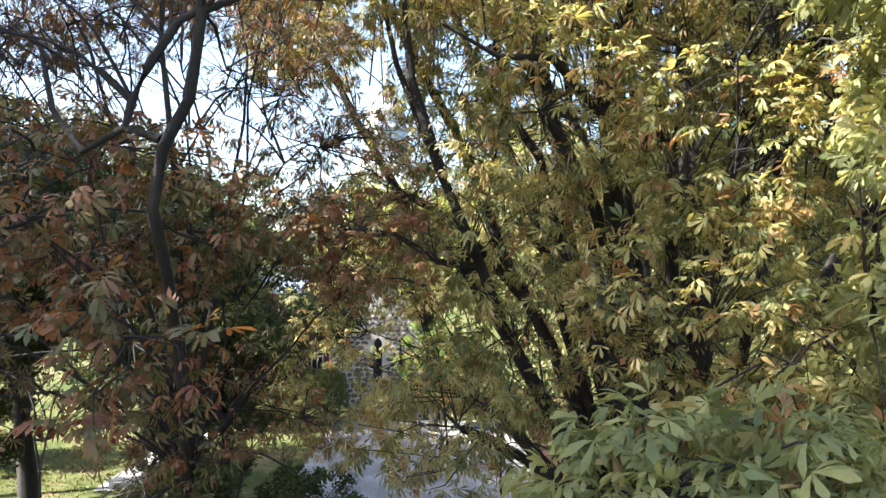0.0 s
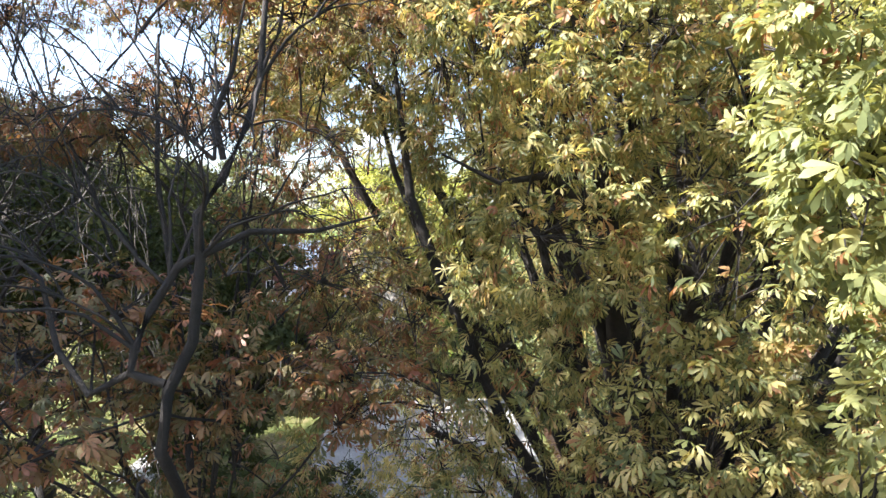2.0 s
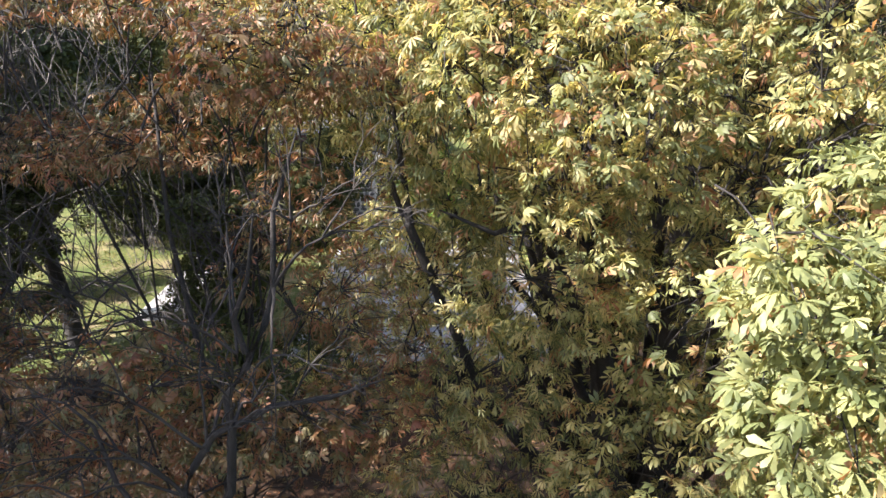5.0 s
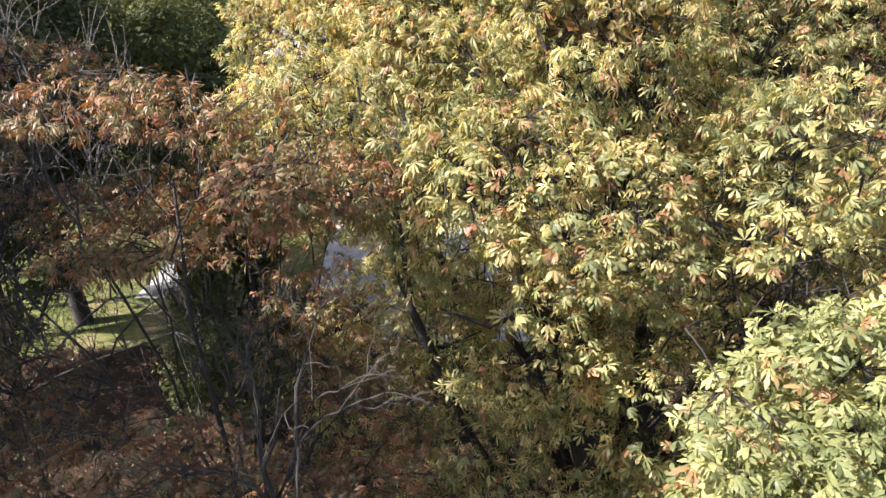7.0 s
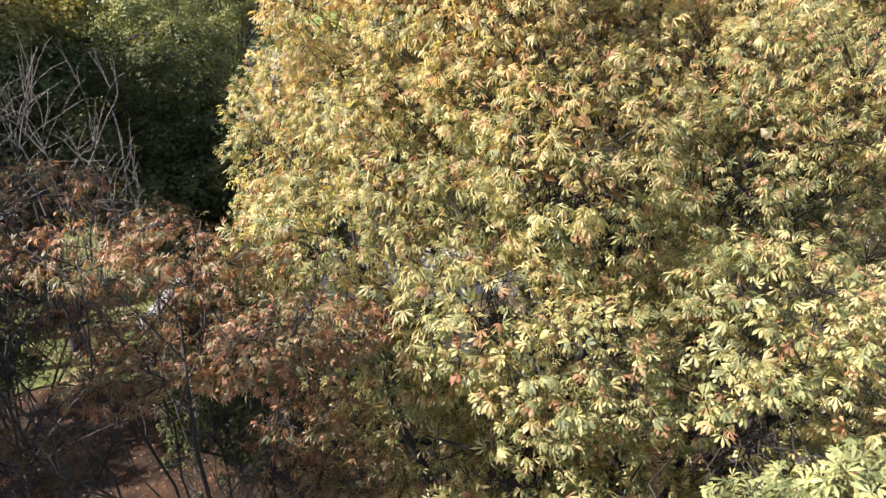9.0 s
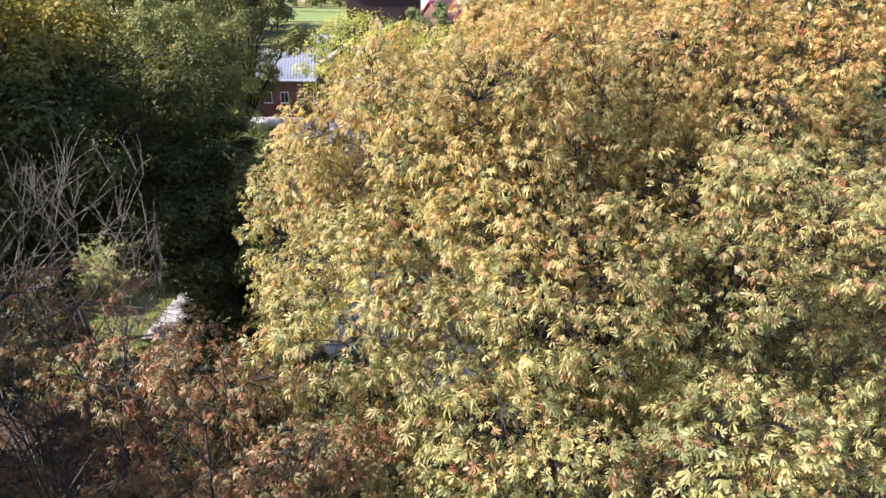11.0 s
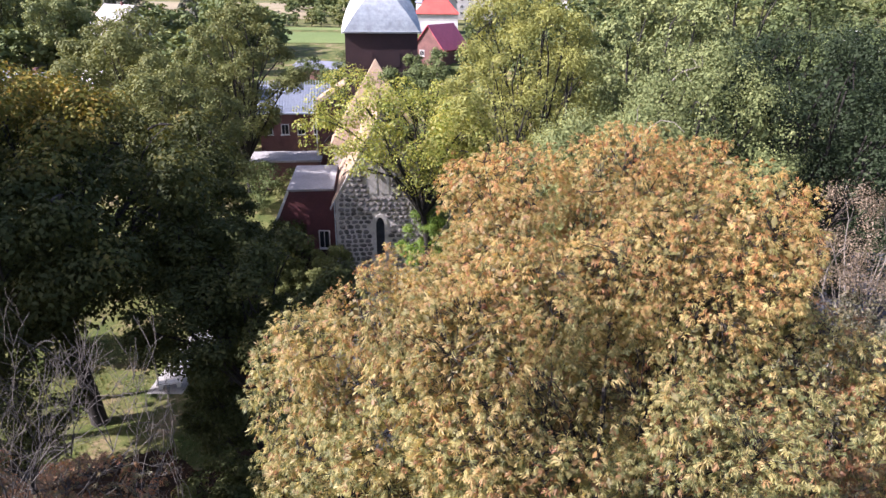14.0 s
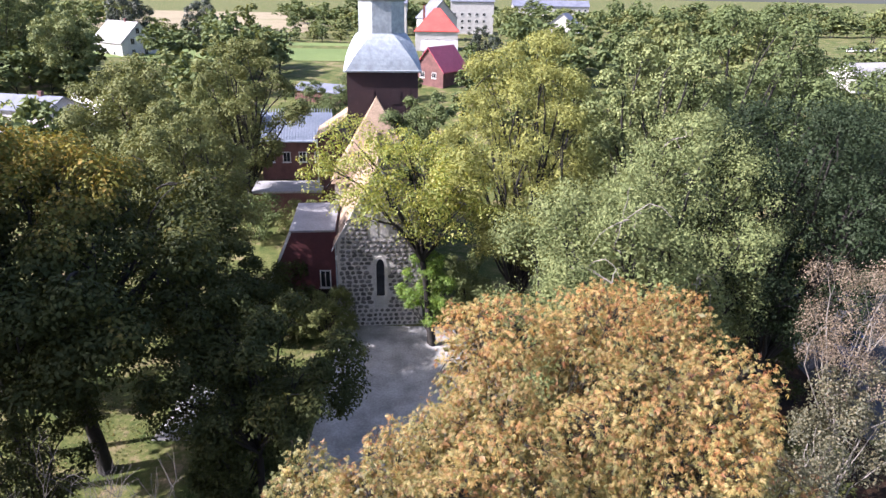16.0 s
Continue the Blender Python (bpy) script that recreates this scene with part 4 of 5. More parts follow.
chestnut_tree("chestnut_tree", (2.8, 9.8, 0), (2.7, 9.6, 9.5), A_LOBES, 25600, M_CHESTNUT,
              "large horse chestnut turning golden brown at its crown", 11, (0.118, 0.188), 0.45,
              limbs=[[(2.6, 9.4, 9.8, 0.17), (1.2, 8.6, 12.0, 0.12), (0.25, 7.8, 13.6, 0.075), (-0.07, 7.55, 14.4, 0.062), (-0.6, 7.7, 15.6, 0.05), (-1.05, 7.9, 16.7, 0.036), (-1.35, 8.0, 18.0, 0.022), (-1.5, 8.1, 19.4, 0.015)],
                     [(-0.5, 7.7, 15.4, 0.07), (-0.85, 7.5, 16.4, 0.055), (-0.95, 7.4, 17.4, 0.03), (-1.1, 7.4, 18.6, 0.012)],
                     [(-0.05, 7.6, 14.3, 0.055), (-0.5, 7.4, 14.35, 0.045), (-1.0, 7.2, 14.65, 0.028), (-1.6, 7.0, 14.6, 0.012)],
                     [(2.5, 9.3, 9.9, 0.25), (1.9, 8.4, 13.0, 0.2), (1.45, 7.6, 15.6, 0.13), (1.3, 7.5, 17.0, 0.1), (1.0, 7.6, 18.6, 0.05), (0.6, 7.8, 20.0, 0.02)],
                     [(1.4, 7.6, 16.0, 0.06), (0.7, 7.2, 16.6, 0.05), (0.1, 6.9, 16.5, 0.03), (-0.5, 6.8, 16.8, 0.012)],
                     [(2.9, 9.4, 9.9, 0.28), (3.0, 9.0, 13.5, 0.22), (2.7, 8.6, 17.0, 0.16), (2.9, 9.8, 19.6, 0.07), (3.2, 11.2, 22.0, 0.02)]], conkers=260,
              sprays=[(1.85, 3.5, 16.3, 0.55, 0.4, 0.6, 1.6, 1), (1.75, 3.5, 17.2, 0.55, 0.4, 0.35, 1.7, 1), (2.3, 3.5, 15.1, 0.5, 0.4, 0.4, 1.6, 1), (2.8, 3.8, 16.7, 0.7, 0.5, 0.8, 1.4, 1), (2.7, 3.9, 14.3, 0.8, 0.6, 0.6, 2.0, 1), (2.2, 4.5, 16.85, 0.6, 0.5, 0.5, 2.0, 1), (2.7, 4.4, 17.35, 0.8, 0.6, 0.6, 2.0, 1),
                      (0.9, 3.2, 13.2, 1.0, 0.6, 0.55, 2.2, 1), (2.0, 3.5, 13.0, 0.9, 0.6, 0.6, 2.0, 1), (3.2, 4.6, 13.0, 1.2, 0.9, 0.9, 2.0, 1), (3.6, 4.8, 15.6, 1.0, 0.8, 1.0, 1.8, 1), (3.6, 4.6, 17.4, 0.9, 0.7, 0.7, 1.8, 1),
                      (2.2, 6.4, 15.6, 1.0, 0.7, 1.0, 0.9), (1.2, 6.5, 18.0, 1.2, 0.8, 0.9, 1.5), (0.3, 7.1, 18.4, 1.1, 0.9, 0.9, 1.4), (0.7, 7.0, 16.1, 1.1, 0.8, 1.1, 1.2), (1.9, 6.2, 14.0, 1.2, 0.8, 0.9, 1.0),
                      (3.4, 6.6, 18.7, 1.2, 0.9, 0.8, 1.6), (-0.6, 7.4, 17.8, 1.0, 0.8, 1.0, 1.1), (0.3, 7.4, 14.6, 1.0, 0.7, 0.9, 0.8), (-1.9, 10.8, 20.4, 0.9, 0.9, 0.9, 1.3),
                      (5.9, 10.2, 20.1, 0.9, 0.9, 1.0, 1.3, 2), (7.2, 10.6, 19.7, 1.1, 1.1, 1.2, 1.3, 2), (7.9, 12.0, 20.9, 1.0, 1.2, 1.0, 1.2, 2), (8.7, 11.6, 19.3, 1.3, 1.4, 1.2, 1.0, 2), (7.4, 9.0, 18.6, 0.9, 0.9, 0.9, 1.0, 2), (6.6, 13.0, 22.6, 0.9, 1.1, 1.0, 0.9, 2)], heart=19.4)
B_LOBES = [(-3.6, 7.6, 18.95, 1.5, 1.3, 0.4, 0.6), (-6.2, 8.6, 19.1, 2.2, 1.8, 0.5, 0.42), (-2.0, 6.8, 18.3, 1.1, 1.1, 0.6, 1.0), (-4.4, 7.7, 17.35, 1.6, 1.2, 0.25, 0.6), (-5.8, 9.0, 17.3, 1.4, 1.0, 0.3, 0.6), (-3.6, 8.6, 17.8, 1.2, 1.0, 0.3, 0.5), (-2.4, 7.6, 16.4, 0.9, 1.0, 1.0, 0.35), (-1.6, 7.4, 15.4, 0.9, 0.9, 0.7, 0.4),
           (-2.6, 6.0, 14.6, 1.0, 0.9, 0.5, 0.6), (-3.8, 6.2, 14.3, 1.4, 1.1, 0.65, 0.4), (-5.4, 6.6, 14.5, 1.3, 1.2, 0.75, 0.35), (-1.2, 6.8, 14.5, 0.9, 0.9, 0.6, 0.5), (-3.3, 6.0, 15.35, 1.1, 0.8, 0.4, 0.4), (-2.3, 3.9, 13.8, 0.5, 0.35, 0.5, 0.5), (-3.3, 4.4, 14.7, 0.7, 0.5, 0.3, 0.4),
           (-3.0, 7.8, 12.6, 1.6, 1.4, 0.8, 0.25), (-5.4, 7.0, 12.9, 2.0, 1.6, 0.6, 0.12), (-7.6, 8.2, 14.6, 1.9, 2.0, 1.6, 0.5), (-8.8, 9.4, 18.4, 2.2, 2.2, 0.8, 0.6), (-4.2, 6.2, 11.2, 2.4, 2.0, 1.0, 0.25)]
chestnut_tree("chestnut_tree", (-3.5, 8.2, 0), (-3.2, 7.3, 12.0), B_LOBES, 4700, M_RUSSET,
              "thin horse chestnut with russet withered leaves and bare twigs", 23, (0.095, 0.155), 0.09, bare=[(-2.0, 4.15, 15.9, 0.6, 0.1, 0.5, 0.6), (-2.4, 4.15, 15.3, -0.8, 0.2, 0.4, 0.8), (-2.2, 4.15, 15.7, -0.6, 0.2, 0.8, 0.7), (-1.9, 4.15, 16.5, -0.6, 0.2, 0.7, 0.7), (-1.6, 4.15, 17.0, 0.5, 0.1, 0.8, 0.6), (-3.6, 6.4, 15.6, -0.6, 0.1, 0.7, 1.0), (-4.6, 7.0, 15.6, -0.5, 0.1, 0.8, 1.1), (-5.6, 7.4, 15.8, -0.4, 0, 0.8, 1.1), (-3.0, 6.6, 15.6, 0.5, 0, 0.8, 0.9), (-2.2, 7.2, 15.4, -0.3, 0.1, 0.9, 0.8), (-4.4, 6.6, 12.0, -0.2, 0, 0.9, 1.0)],
              limbs=[[(-3.2, 7.2, 11.9, 0.055), (-2.75, 5.9, 13.2, 0.046), (-2.4, 4.7, 14.2, 0.042), (-2.28, 4.15, 14.66, 0.04), (-2.22, 4.15, 15.05, 0.04), (-2.06, 4.15, 15.36, 0.036), (-2.0, 4.15, 15.86, 0.034), (-2.01, 4.15, 16.16, 0.032), (-1.84, 4.15, 16.4, 0.03), (-1.68, 4.15, 16.73, 0.026), (-1.6, 4.15, 17.0, 0.022), (-1.57, 4.2, 17.5, 0.018), (-1.4, 4.3, 18.0, 0.006)],
                     [(-2.24, 4.15, 15.1, 0.03), (-2.46, 4.15, 15.17, 0.028), (-2.42, 4.15, 15.34, 0.03), (-2.32, 4.15, 15.56, 0.03), (-2.14, 4.15, 15.84, 0.027), (-1.99, 4.15, 15.92, 0.022)],
                     [(-2.46, 4.15, 15.17, 0.024), (-2.75, 4.2, 15.02, 0.022), (-3.0, 4.3, 15.3, 0.02), (-3.15, 4.4, 15.75, 0.016), (-3.4, 4.5, 15.9, 0.01), (-3.8, 4.7, 15.85, 0.005)],
                     [(-1.84, 4.15, 16.5, 0.022), (-1.89, 4.15, 16.77, 0.02), (-1.77, 4.15, 17.05, 0.015), (-1.7, 4.2, 17.5, 0.006)],
                     [(-2.0, 4.15, 15.9, 0.026), (-1.7, 4.2, 16.05, 0.022), (-1.3, 4.3, 16.05, 0.015), (-0.9, 4.4, 16.15, 0.006)],
                     [(-2.75, 5.9, 13.2, 0.04), (-3.0, 6.3, 15.0, 0.034), (-3.4, 6.8, 16.6, 0.026), (-3.6, 7.4, 18.2, 0.015)]], twig_mat=M_DARKTWIG, leaves_each=(3, 6), thick=0.22)


def bare_tree(name, base, height, radius, label, seed):
    """A leafless crown of forking grey twigs."""
    rng = np.random.default_rng(seed)
    root = empty(name, *base)
    stem = limb(rng, (0, 0, -0.2), (0.2, 0.2, height * 0.52), 0.12, 0.07, 8, 0.03)
    stout, fine = [stem], []
    level = [(stem[-1, :3], np.array([math.cos(a) * 0.5, math.sin(a) * 0.5, 0.8]), 0.04, height * 0.14) for a in (0.3, 1.5, 2.8, 4.0, 5.2)]
    for depth in range(5):
        nxt = []
        for a, d, r, step in level:
            for k in range(3):
                w = d * 0.8 + rng.normal(0, 0.42, 3) + [0, 0, 0.12]
                w /= np.linalg.norm(w)
                e = a + w * step * rng.uniform(0.7, 1.2)
                h = np.linalg.norm(e[:2])
                if h > radius:
                    e[:2] *= (radius + 0.3 * (h - radius)) / h
                q = limb(rng, a, e, r, max(0.005, r * 0.6), 5 if depth < 4 else 4, 0.12)
                (stout if depth < 2 else fine).append(q)
                nxt.append((q[-1, :3], w, max(0.007, r * 0.6), step * 0.72))
        level = nxt
    v, f = tubes(stout, 6)
    part("trunk", fast_mesh("trunk", v, f, M_DARKTWIG), M_DARKTWIG, root)
    v, f = tubes(fine, 3)
    tagged(part("branchwork", fast_mesh("branchwork", v, f, M_TANGLE), M_TANGLE, root), kind="stuff")
    return tagged(root, label, "tree")


bare_tree("bare_tree", (-9.5, 11.4, 0), 23.5, 3.3, "leafless tree with a tangle of grey twigs", 5)

# ---- trees round the churchyard ----
broad_tree("maple_tree", (-23.3, 37.1, 0), 23.0, 11.5, 62000, 0.38, M_DARKGREEN, "broad dark green maple with yellowing top on the lawn", 31, 0.40, 30, 0.55, spread=0.68, lean=(-2.0, 0.0))
broad_tree("lime_tree", (-10.6, 31.5, 0), 15.8, 6.2, 34000, 0.28, M_DARKGREEN, "dense dark green lime tree beside the forecourt", 32, 0.5, 14, 0.3)
broad_tree("lime_tree", (-9.8, 25.2, 0), 7.0, 3.4, 12000, 0.27, M_DARKGREEN, "low dark lime tree shading the forecourt", 65, 0.1, 12, 0.25, heart=False)
broad_tree("lime_tree", (-15.6, 41.6, 0), 17.0, 4.8, 26000, 0.27, M_DARKGREEN, "dark green lime tree near the annex", 33, 0.2, 14, 0.3)
broad_tree("oak_tree", (-23.5, 57, 0), 23.0, 7.6, 30000, 0.34, M_OLIVE, "olive green oak with browning leaves", 34, 0.25, 20, 0.5)
broad_tree("oak_tree", (-31, 64, 0), 26.2, 8.6, 34000, 0.36, M_OLIVE, "tall olive oak with thinning crown", 35, 0.25, 18, 0.5)
broad_tree("oak_tree", (-27.0, 88, 0), 26.8, 8.6, 26000, 0.42, M_OLIVE, "rounded olive oak behind the lawn", 36, 0.25, 16, 0.5)
broad_tree("locust_tree", (-0.8, 55.6, 0), 21.2, 7.2, 23000, 0.31, M_LOCUST, "airy yellow-green locust tree before the gable", 37, 0.52, 16, 0.42, lean=(-2.6, -0.4), spread=0.85, tuft=14, heart=False)
broad_tree("young_tree", (-1.3, 55.8, 0), 10.2, 3.1, 18000, 0.17, M_SPRING, "bright green slender young tree by the wall", 38, 0.15, 11, 0.12)
broad_tree("shrub", (-11.0, 55.8, 0), 5.6, 3.4, 12000, 0.22, M_OLIVE, "sunlit olive shrub beside the forecourt", 74, 0.05, 12, 0.12)
broad_tree("shrub", (-15.4, 55.6, 0), 5.2, 2.8, 9000, 0.22, M_OLIVE, "olive shrub below the annex wall", 75, 0.05, 10, 0.12)
for sx, sy in ((-30, 58), (-25, 57), (-16.5, 58.5)):
    broad_tree("shrub", (sx, sy, 0), 7.5, 4.2, 7000, 0.3, M_DARKGREEN, "dark bushes behind the lawn", 80 - int(sx), 0.05, 10, 0.12, group="bushes behind the lawn")
broad_tree("maple_tree", (-30.0, 38.5, 0), 23.0, 6.4, 24000, 0.34, M_DARKGREEN, "dark green maple with golden yellow top", 141, 0.42, 16, 0.35, spread=0.68)
broad_tree("lime_tree", (-12.2, 32.0, 0), 9.0, 3.5, 14000, 0.24, M_DARKGREEN, "low dark lime tree with hanging boughs", 140, 0.26, 12, 0.18)
broad_tree("shrub", (-6.6, 31.0, 0), 5.0, 2.9, 7000, 0.24, M_DARKGREEN, "dark bush beneath the lime tree", 136, 0.05, 10, 0.1)
broad_tree("shrub", (2.2, 58, 0), 9.0, 3.6, 11000, 0.25, M_WILLOW, "pale green shrub beside the church", 69, 0.05, 10, 0.12)
broad_tree("ash_tree", (-1.9, 70, 0), 24.0, 5.0, 18000, 0.34, M_GREEN, "mid green ash beside the tower", 39, 0.3, 12, 0.3)
broad_tree("poplar_tree", (7.3, 57, 0), 31.0, 8.0, 56000, 0.25, M_YELLOW, "tall poplar turning yellow", 40, 0.16, 26, 0.4, tuft=14)
broad_tree("willow_tree", (9.5, 36.5, 0), 23.6, 7.6, 66000, 0.175, M_WILLOW, "large grey-green willow with dead branches", 41, 0.15, 22, 0.5, droop=0.7, tuft=16, dead=4)
broad_tree("willow_tree", (15.5, 41, 0), 26.0, 7.5, 56000, 0.19, M_WILLOW, "tall grey-green willow with thin crown", 42, 0.2, 20, 0.5, droop=0.6, tuft=16, dead=5)
broad_tree("lime_tree", (24.5, 44, 0), 27.0, 9.5, 52000, 0.22, M_DEEP, "tall deep green lime tree", 43, 0.25, 22, 0.5, tuft=16)
broad_tree("lime_tree", (38, 58, 0), 24.0, 9.0, 26000, 0.34, M_DEEP, "deep green lime tree by the car park", 44, 0.3, 16, 0.5)
broad_tree("larch_tree", (22.3, 31, 0), 20.3, 2.9, 16000, 0.13, M_TAN, "withered tan larch with pale bare stem", 45, 0.5, 13, 0.14, droop=0.6, bark=M_TWIG, spread=0.95, squash=0.45, heart=False)
broad_tree("larch_tree", (21.5, 29, 0), 15.5, 3.2, 12000, 0.2, M_SAGE, "sage green larch with drooping twigs", 46, 0.3, 10, 0.16, droop=0.5, bark=M_TWIG, heart=False)
broad_tree("larch_tree", (16.2, 24, 0), 14.5, 3.6, 14000, 0.19, M_SAGE, "sage green larch beside the chestnut", 47, 0.3, 10, 0.16, droop=0.5, bark=M_TWIG, heart=False)

broad_tree("lime_tree", (-32.5, 45.0, 0), 9.0, 4.0, 14000, 0.3, M_DARKGREEN, "low dark lime tree at the lawn's edge", 48, 0.08, 14, 0.3)
broad_tree("lime_tree", (-23.9, 30.4, 0), 13.5, 4.6, 16000, 0.26, M_DARKGREEN, "small dark lime tree at the edge of the lawn", 68, 0.05, 14, 0.2)
broad_tree("lime_tree", (33, 72, 0), 34.0, 9.5, 20000, 0.5, M_GREEN, "very tall green lime tree behind the car park", 53, 0.2, 18, 0.5)
broad_tree("willow_tree", (21, 66, 0), 31.0, 8.5, 18000, 0.46, M_WILLOW, "tall pale green willow behind the others", 54, 0.2, 16, 0.5)
broad_tree("lime_tree", (50, 80, 0), 26.0, 10.0, 20000, 0.52, M_GREEN, "tall deep green lime tree at the edge", 55, 0.2, 18, 0.5)
for sx, sy, sh in ((26, 47, 8), (22, 53, 8), (30, 52, 7), (17, 46, 7), (25, 36, 6), (34.5, 60, 8)):
    broad_tree("shrub", (sx, sy, 0), sh, sh * 0.55, 5000, 0.24, M_DARKGREEN, "dark undergrowth shrub beneath the trees", 70 + int(sx), 0.05, 9, 0.1, group="undergrowth")
broad_tree("shrub", (-18.5, 83, 0), 6.0, 4.5, 5000, 0.3, M_OLIVE, "olive shrubs before the low shed", 66, 0.05, 9, 0.12)
broad_tree("shrub", (-24.5, 82, 0), 7.0, 4.5, 5000, 0.3, M_GREEN, "green shrubs before the low shed", 67, 0.05, 9, 0.12)
broad_tree("oak_tree", (15, 88, 0), 23.0, 8.0, 14000, 0.52, M_OLIVE, "olive oak behind the poplar", 56, 0.2, 14, 0.5)
broad_tree("spruce_tree", (-80, 226, rise(226)), 17.0, 7.0, 6000, 0.8, M_SPRUCE, "dark spruces beside the white house", 57, 0.05, 12, 0.3)
broad_tree("spruce_tree", (-104, 228, rise(228)), 19.0, 8.0, 6000, 0.8, M_SPRUCE, "dark spruces behind the white house", 58, 0.05, 12, 0.3)
broad_tree("lime_tree", (-84, 150, rise(150)), 19.0, 8.5, 12000, 0.6, M_WILLOW, "pale green tree by the lilac house", 59, 0.15, 14, 0.3)
broad_tree("lime_tree", (-103, 158, rise(158)), 28.0, 12.0, 16000, 0.7, M_GREEN, "large green tree beyond the lilac house", 64, 0.1, 14, 0.3)

# unseen trees to the west, set there to shade the lawn and the thin chestnut
broad_tree("lime_tree", (-13.6, 1.7, 0), 31.0, 5.0, 12000, 0.5, M_DARKGREEN, "unseen dark tree added to shade the thin chestnut", 51, 0.2, 20, 0.4, heart=False)
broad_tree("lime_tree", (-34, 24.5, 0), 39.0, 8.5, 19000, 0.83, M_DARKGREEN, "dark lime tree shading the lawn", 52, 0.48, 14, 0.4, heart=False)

for sx, sy, sh, sr in ((-21, 122, 10, 4.2), (-16.5, 117, 8.5, 3.6), (-27, 134, 9, 4.5), (-13, 128, 9, 4.0), (-20, 140, 8, 4.5), (-9, 150, 8, 4.0)):
    broad_tree("shrub", (sx, sy, rise(sy) - 0.3), sh, sr, 4500, 0.42, M_GREEN, "mid green bushes behind the brick house", 90 + int(sy), 0.05, 9, 0.12, group="bushes behind the church")

# more unseen trees, added only to shade the maple and the bare tree
broad_tree("lime_tree", (-38.5, 31.5, 0), 36.0, 8.5, 11000, 0.82, M_DARKGREEN, "unseen tall dark tree added to shade the maple", 76, 0.48, 18, 0.5, heart=False)
broad_tree("lime_tree", (-15.0, 6.8, 0), 30.6, 4.6, 9500, 0.5, M_DARKGREEN, "unseen slender dark tree added to shade the bare tree", 77, 0.25, 16, 0.3, heart=False)

# unseen shade casters for the leaf litter and the low boughs
broad_tree("lime_tree", (-19.8, 15.0, 0), 22.0, 6.0, 12000, 0.5, M_DARKGREEN, "unseen dark tree added to shade the leaf litter", 78, 0.25, 16, 0.3, heart=False)

broad_tree("lime_tree", (-33.0, 22.5, 0), 17.0, 4.6, 9000, 0.5, M_DARKGREEN, "unseen low dark tree added to shade the leaf litter", 81, 0.2, 14, 0.3, heart=False)

broad_tree("lime_tree", (-13.6, -2.4, 0), 31.0, 4.4, 13500, 0.5, M_DARKGREEN, "unseen dark tree added to shade the low boughs", 79, 0.4, 14, 0.3, heart=False)

# far trees: a few kinds, each copied about
far_kinds = [broad_tree("far_tree", (-60, 100, rise(100) - 0.2), 15.0, 6.0, 640, 1.5, M_GREEN, "mid green tree in the village", 60, 0.15, 9, 0.3, group="village trees", simple=True),
             broad_tree("far_tree", (-48, 112, rise(112) - 0.2), 13.0, 5.5, 640, 1.5, M_OLIVE, "olive tree in the village", 61, 0.15, 9, 0.3, group="village trees", simple=True),
             broad_tree("far_tree", (-70, 108, rise(108) - 0.2), 12.0, 5.5, 640, 1.5, M_WILLOW, "pale green tree in the village", 62, 0.15, 9, 0.3, group="village trees", simple=True),
             broad_tree("far_tree", (-82, 152, rise(152) - 0.2), 18.0, 4.2, 640, 1.3, M_GREEN, "dark spruce-like tree in the village", 63, 0.05, 9, 0.25, group="village trees", simple=True)]
rt = random.Random(8)


def near_house(x, y):
    return any(abs(x - a) < c and -14 < y - b < 12 for a, b, c in ((-24, 110, 9), (-3, 240, 13), (-1, 168, 9), (-2, 205, 9), (-93, 216, 15), (-82, 128, 14), (-70, 133, 8), (-31, 150, 12), (-12, 75, 14), (51, 300, 14), (-4, 285, 12), (108, 170, 16)))


for k in range(460):
    y = rt.uniform(95, 350)
    x = rt.uniform(-0.85, 0.95) * y
    in_field = (-190 < x < -28 and 198 < y < 262) or (-330 < x < -60 and 290 < y < 480)
    hides = any(0 < b - y < 75 and abs(x - a * y / b) < c * 0.8 for a, b, c in ((-93, 216, 15), (-3, 240, 14), (-1, 168, 9), (-82, 128, 20), (-70, 133, 9), (108, 170, 12), (-31, 150, 10), (51, 300, 14), (12, 330, 12)))
    if hides or near_house(x, y) or in_field or (-24 < x < 16 and y < 300) or (125 < x and 150 < y < 290):
        continue
    m = rt.choice(far_kinds)
    copy_thing(m, pose(x, y, rise(y) - 0.2, 0, 0, rt.uniform(0, 360)) @ Matrix.Diagonal((*([rt.uniform(0.75, 1.3)] * 2), rt.uniform(0.6, 1.1), 1)))
for x, y in [(-60 - 11 * (k % 6) + 5 * (k // 6), 150 + 12 * (k // 6) + 3 * (k % 2)) for k in range(18)]:
    if abs(x + 0.468 * y) > 6 and abs(x + 0.2 * y) > 9:
        copy_thing(far_kinds[rt.randrange(4)], pose(x + rt.uniform(-3, 3), y, rise(y) - 0.2, 0, 0, rt.uniform(0, 360)) @ Matrix.Diagonal((1.15, 1.15, rt.uniform(0.75, 1.0), 1)))
for x in np.arange(-200, -26, 5.5):
    y = 266 + 6 * math.sin(x * 0.05)
    copy_thing(far_kinds[rt.randrange(3)], pose(float(x) + rt.uniform(-2, 2), y, rise(y) - 0.3, 0, 0, rt.uniform(0, 360)) @ Matrix.Diagonal((0.7, 0.7, 0.42, 1)))

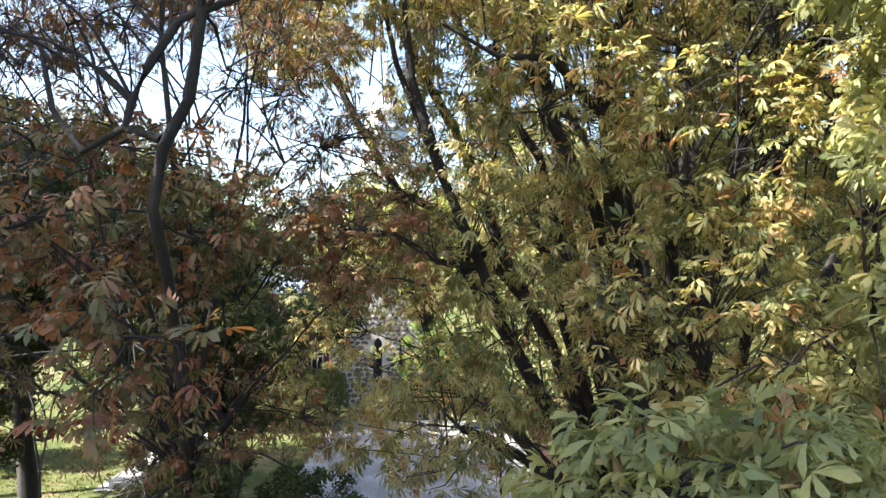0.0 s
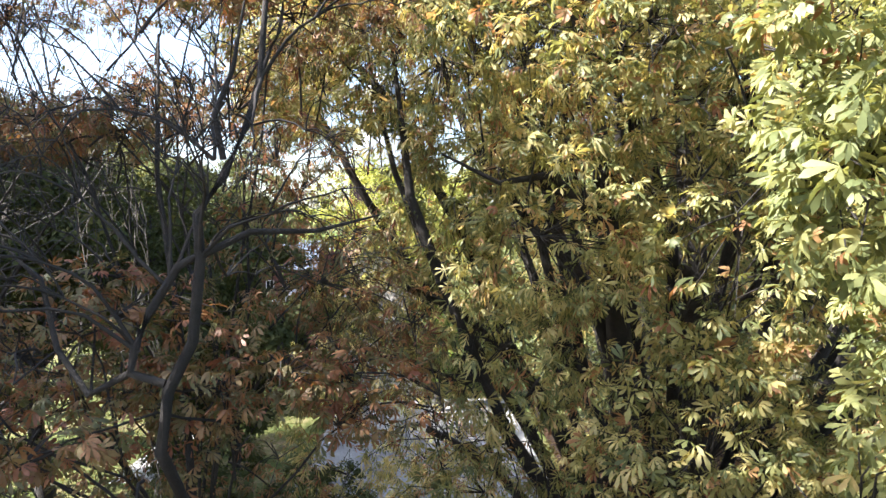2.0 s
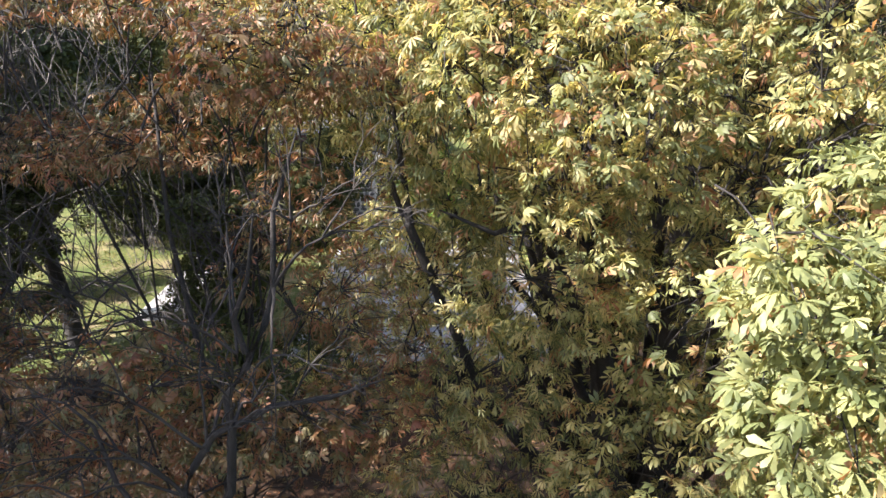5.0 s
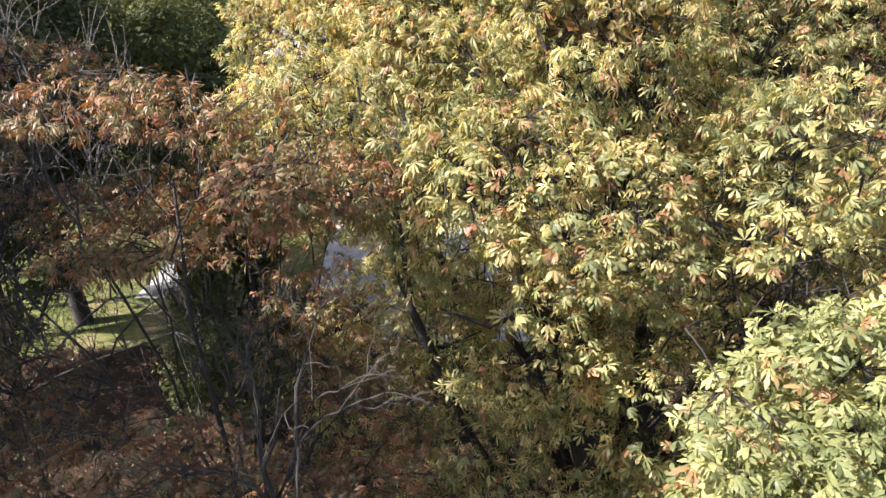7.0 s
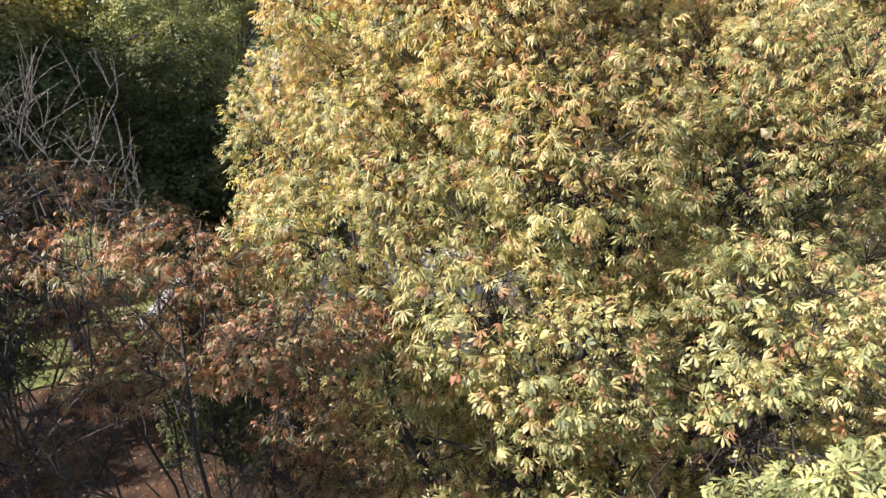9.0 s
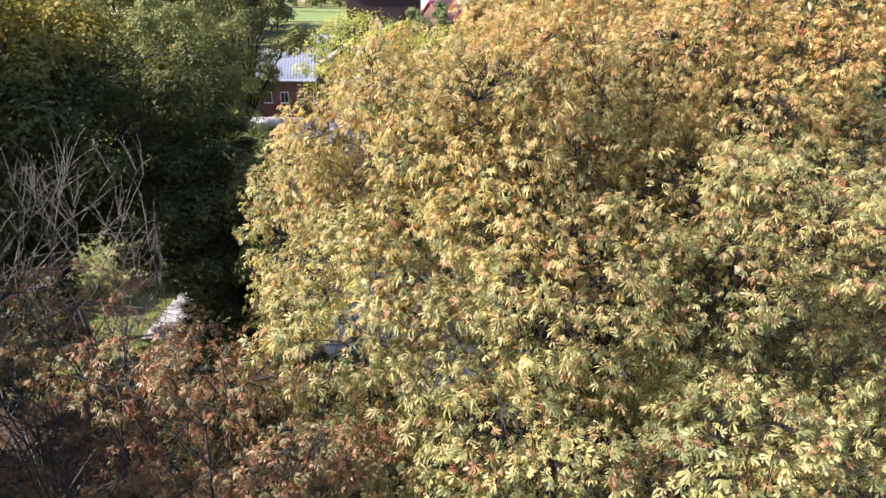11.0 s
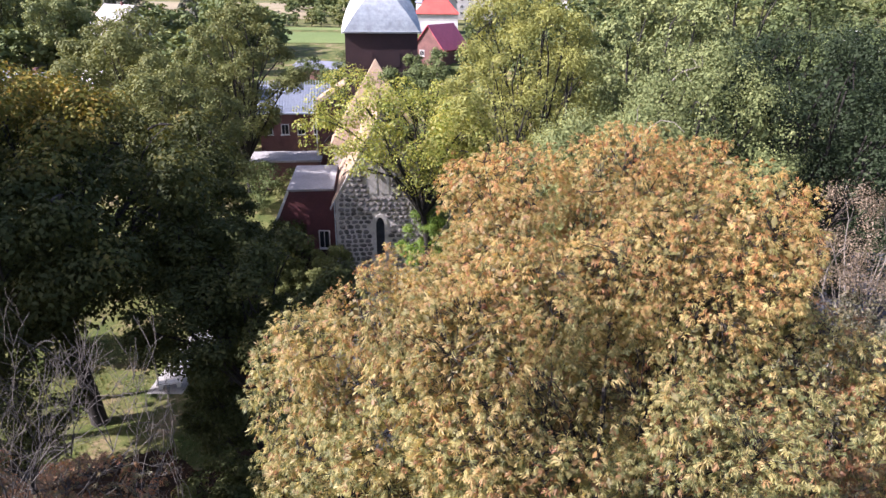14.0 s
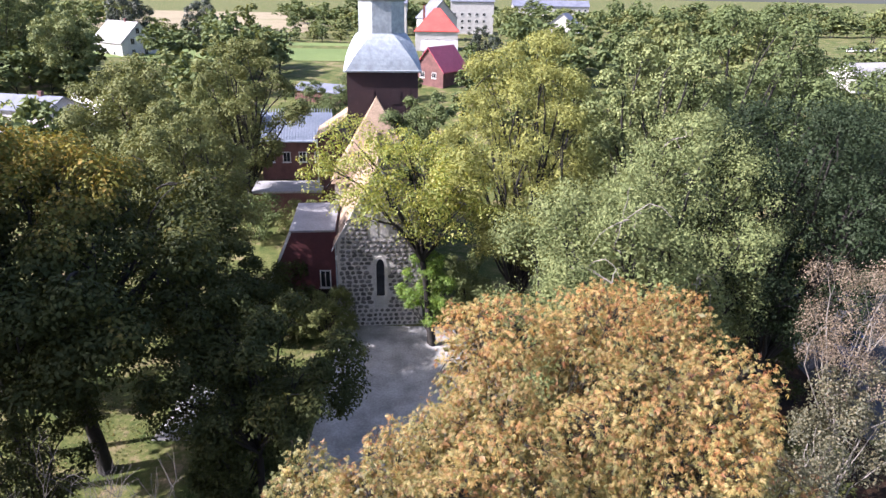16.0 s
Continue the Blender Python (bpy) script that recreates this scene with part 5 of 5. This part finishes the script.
for x, y, w, h in ((5, 150, 0.6, 0.5), (10, 158, 0.7, 0.6), (15, 150, 0.7, 0.6), (6.5, 186, 0.6, 0.55), (18, 176, 0.9, 0.8), (3.5, 132, 0.6, 0.5), (9, 128, 0.7, 0.6)):
    copy_thing(far_kinds[rt.randrange(3)], pose(x, y, rise(y) - 0.2, 0, 0, rt.uniform(0, 360)) @ Matrix.Diagonal((w, w, h, 1)))
for x, y, h in ((7.5, 194, 12), (10.5, 198, 13), (13.5, 192, 11)):
    broad_tree("spruce_tree", (x, y, rise(y) - 0.2), h, 3.2, 2500, 0.5, M_SPRUCE, "dark spruce between the village houses", 150 + int(x), 0.04, 10, 0.2, group="village spruces")

woods = [[], [], []]
for k in range(138):
    y = 345 + 40 * (k // 46) + rt.uniform(-10, 10)
    x = -0.75 * y + (1.6 * y / 46) * (k % 46) + rt.uniform(-6, 6)
    if not (-0.45 < x / y < -0.24 and y < 450):
        woods[rt.randrange(3)].append(pose(x, y, rise(y) - 0.2, 0, 0, rt.uniform(0, 360)) @ Matrix.Diagonal((1.5, 1.5, rt.uniform(0.6, 1.1), 1)))
for kind, spots in zip(far_kinds, woods):
    src = [o for o in kind.children if o.name.startswith("crown")][0].data
    co = np.empty(len(src.vertices) * 3, np.float32)
    src.vertices.foreach_get("co", co)
    co, tri = co.reshape(-1, 3), np.array([q.vertices[:] for q in src.polygons])
    v = np.concatenate([co @ np.array(m)[:3, :3].T + np.array(m)[:3, 3] for m in spots])
    f = np.concatenate([tri + n * len(co) for n in range(len(spots))])
    tagged(new("far_woods", fast_mesh("far_woods", v, f, src.materials[0])), "distant belt of green trees beyond the village", "woods", kind="stuff")


rl = np.random.default_rng(33)
spot = np.stack([rl.uniform(-26, 12, 7000), rl.uniform(8, 33, 7000), np.full(7000, 0.06)], 1)
flat = rl.normal(0, 0.25, spot.shape) + [0, 0, 1.0]
v, f = place_leaves(rl, spot, rl.normal(0, 1, spot.shape) * [1, 1, 0.15], rl.uniform(0.12, 0.26, 7000), [leaf_palmate(rl, 5, True) for k in range(4)], flat)
tagged(new("fallen_leaves", fast_mesh("fallen_leaves", v, f, M_RUSSET)), "withered brown chestnut leaves strewn over the shade-darkened earth", "leaves", kind="stuff")

# grass of the lawn, with a few yellowed leaves among it
spot = np.stack([rl.uniform(-33, -13, 16000), rl.uniform(32, 58, 16000), np.full(16000, 0.0)], 1)
keep = [noise.noise(Vector((p[0] * 0.35, p[1] * 0.35, 4))) + rl.uniform(-0.25, 0.25) > -0.1 and not -21.8 < p[0] < -18.8 for p in spot]
spot = spot[np.array(keep)]
v, f = place_leaves(rl, spot, rl.normal(0, 0.5, spot.shape) + [0, 0, 0.8], rl.uniform(0.08, 0.2, len(spot)), [leaf_blade(rl) for k in range(4)])
tagged(new("lawn_grass", fast_mesh("lawn_grass", v, f, M_BLADE)), "uneven tufts of green and yellowed grass on the lawn", "grass", kind="stuff")

# ---- fieldstones of the east gable, last ----
rs = random.Random(21)


def stone_mesh(k):
    bm = bmesh.new()
    bmesh.ops.create_cube(bm, size=1.0)
    bmesh.ops.bevel(bm, geom=list(bm.edges), offset=0.26, segments=1, affect='EDGES')
    for v in bm.verts:
        v.co += Vector((rs.uniform(-0.07, 0.07), rs.uniform(-0.05, 0.05), rs.uniform(-0.07, 0.07)))
    me = bpy.data.meshes.new("stone")
    bm.to_mesh(me)
    bm.free()
    me.materials.append(M_STONE)
    return me


stone_kinds = [stone_mesh(k) for k in range(6)]
small = bmesh.new()
count, z = 0, 0.25
while z < RIDGE - 0.5:
    rowh = rs.uniform(0.34, 0.48)
    half = HW - 0.15 if z < EAVE else (HW - 0.15) * (RIDGE - z) / (RIDGE - EAVE)
    x = -half + rs.uniform(0, 0.2)
    while x < half - 0.2:
        w = rs.uniform(0.32, 0.66)
        cx, cz = x + w / 2, z + rs.uniform(-0.04, 0.04)
        x += w + rs.uniform(0.07, 0.14)
        if abs(cx) < 0.6 + w / 2 and WZ - 0.5 < cz < WZ + WH + 0.7 and not (cz > WZ + WH and abs(cx) > 0.7):
            continue
        if 9.4 < cz < 12.6 and abs(cx) < 0.95 + w / 2:
            continue
        size = (w * rs.uniform(0.85, 1.0), rs.uniform(0.14, 0.22), rowh * rs.uniform(0.75, 0.95))
        if count < 300 and z > 2.0 and cx < 2.6:
            ob = new("stone", stone_kinds[rs.randrange(6)])
            ob.parent = east
            ob.matrix_basis = pose(cx, 0.0, cz, 0, rs.uniform(-12, 12), 0) @ Matrix.Diagonal((*size, 1))
            count += 1
        else:
            r = bmesh.ops.create_icosphere(small, subdivisions=1, radius=0.55, matrix=pose(cx, 0.0, cz, 0, rs.uniform(-12, 12), 0) @ Matrix.Diagonal((*size, 1)))
    z += rowh + 0.06
tagged(part("fieldstone", small, M_STONE_SMALL, east, "small grey and brown fieldstones"), kind="stuff")
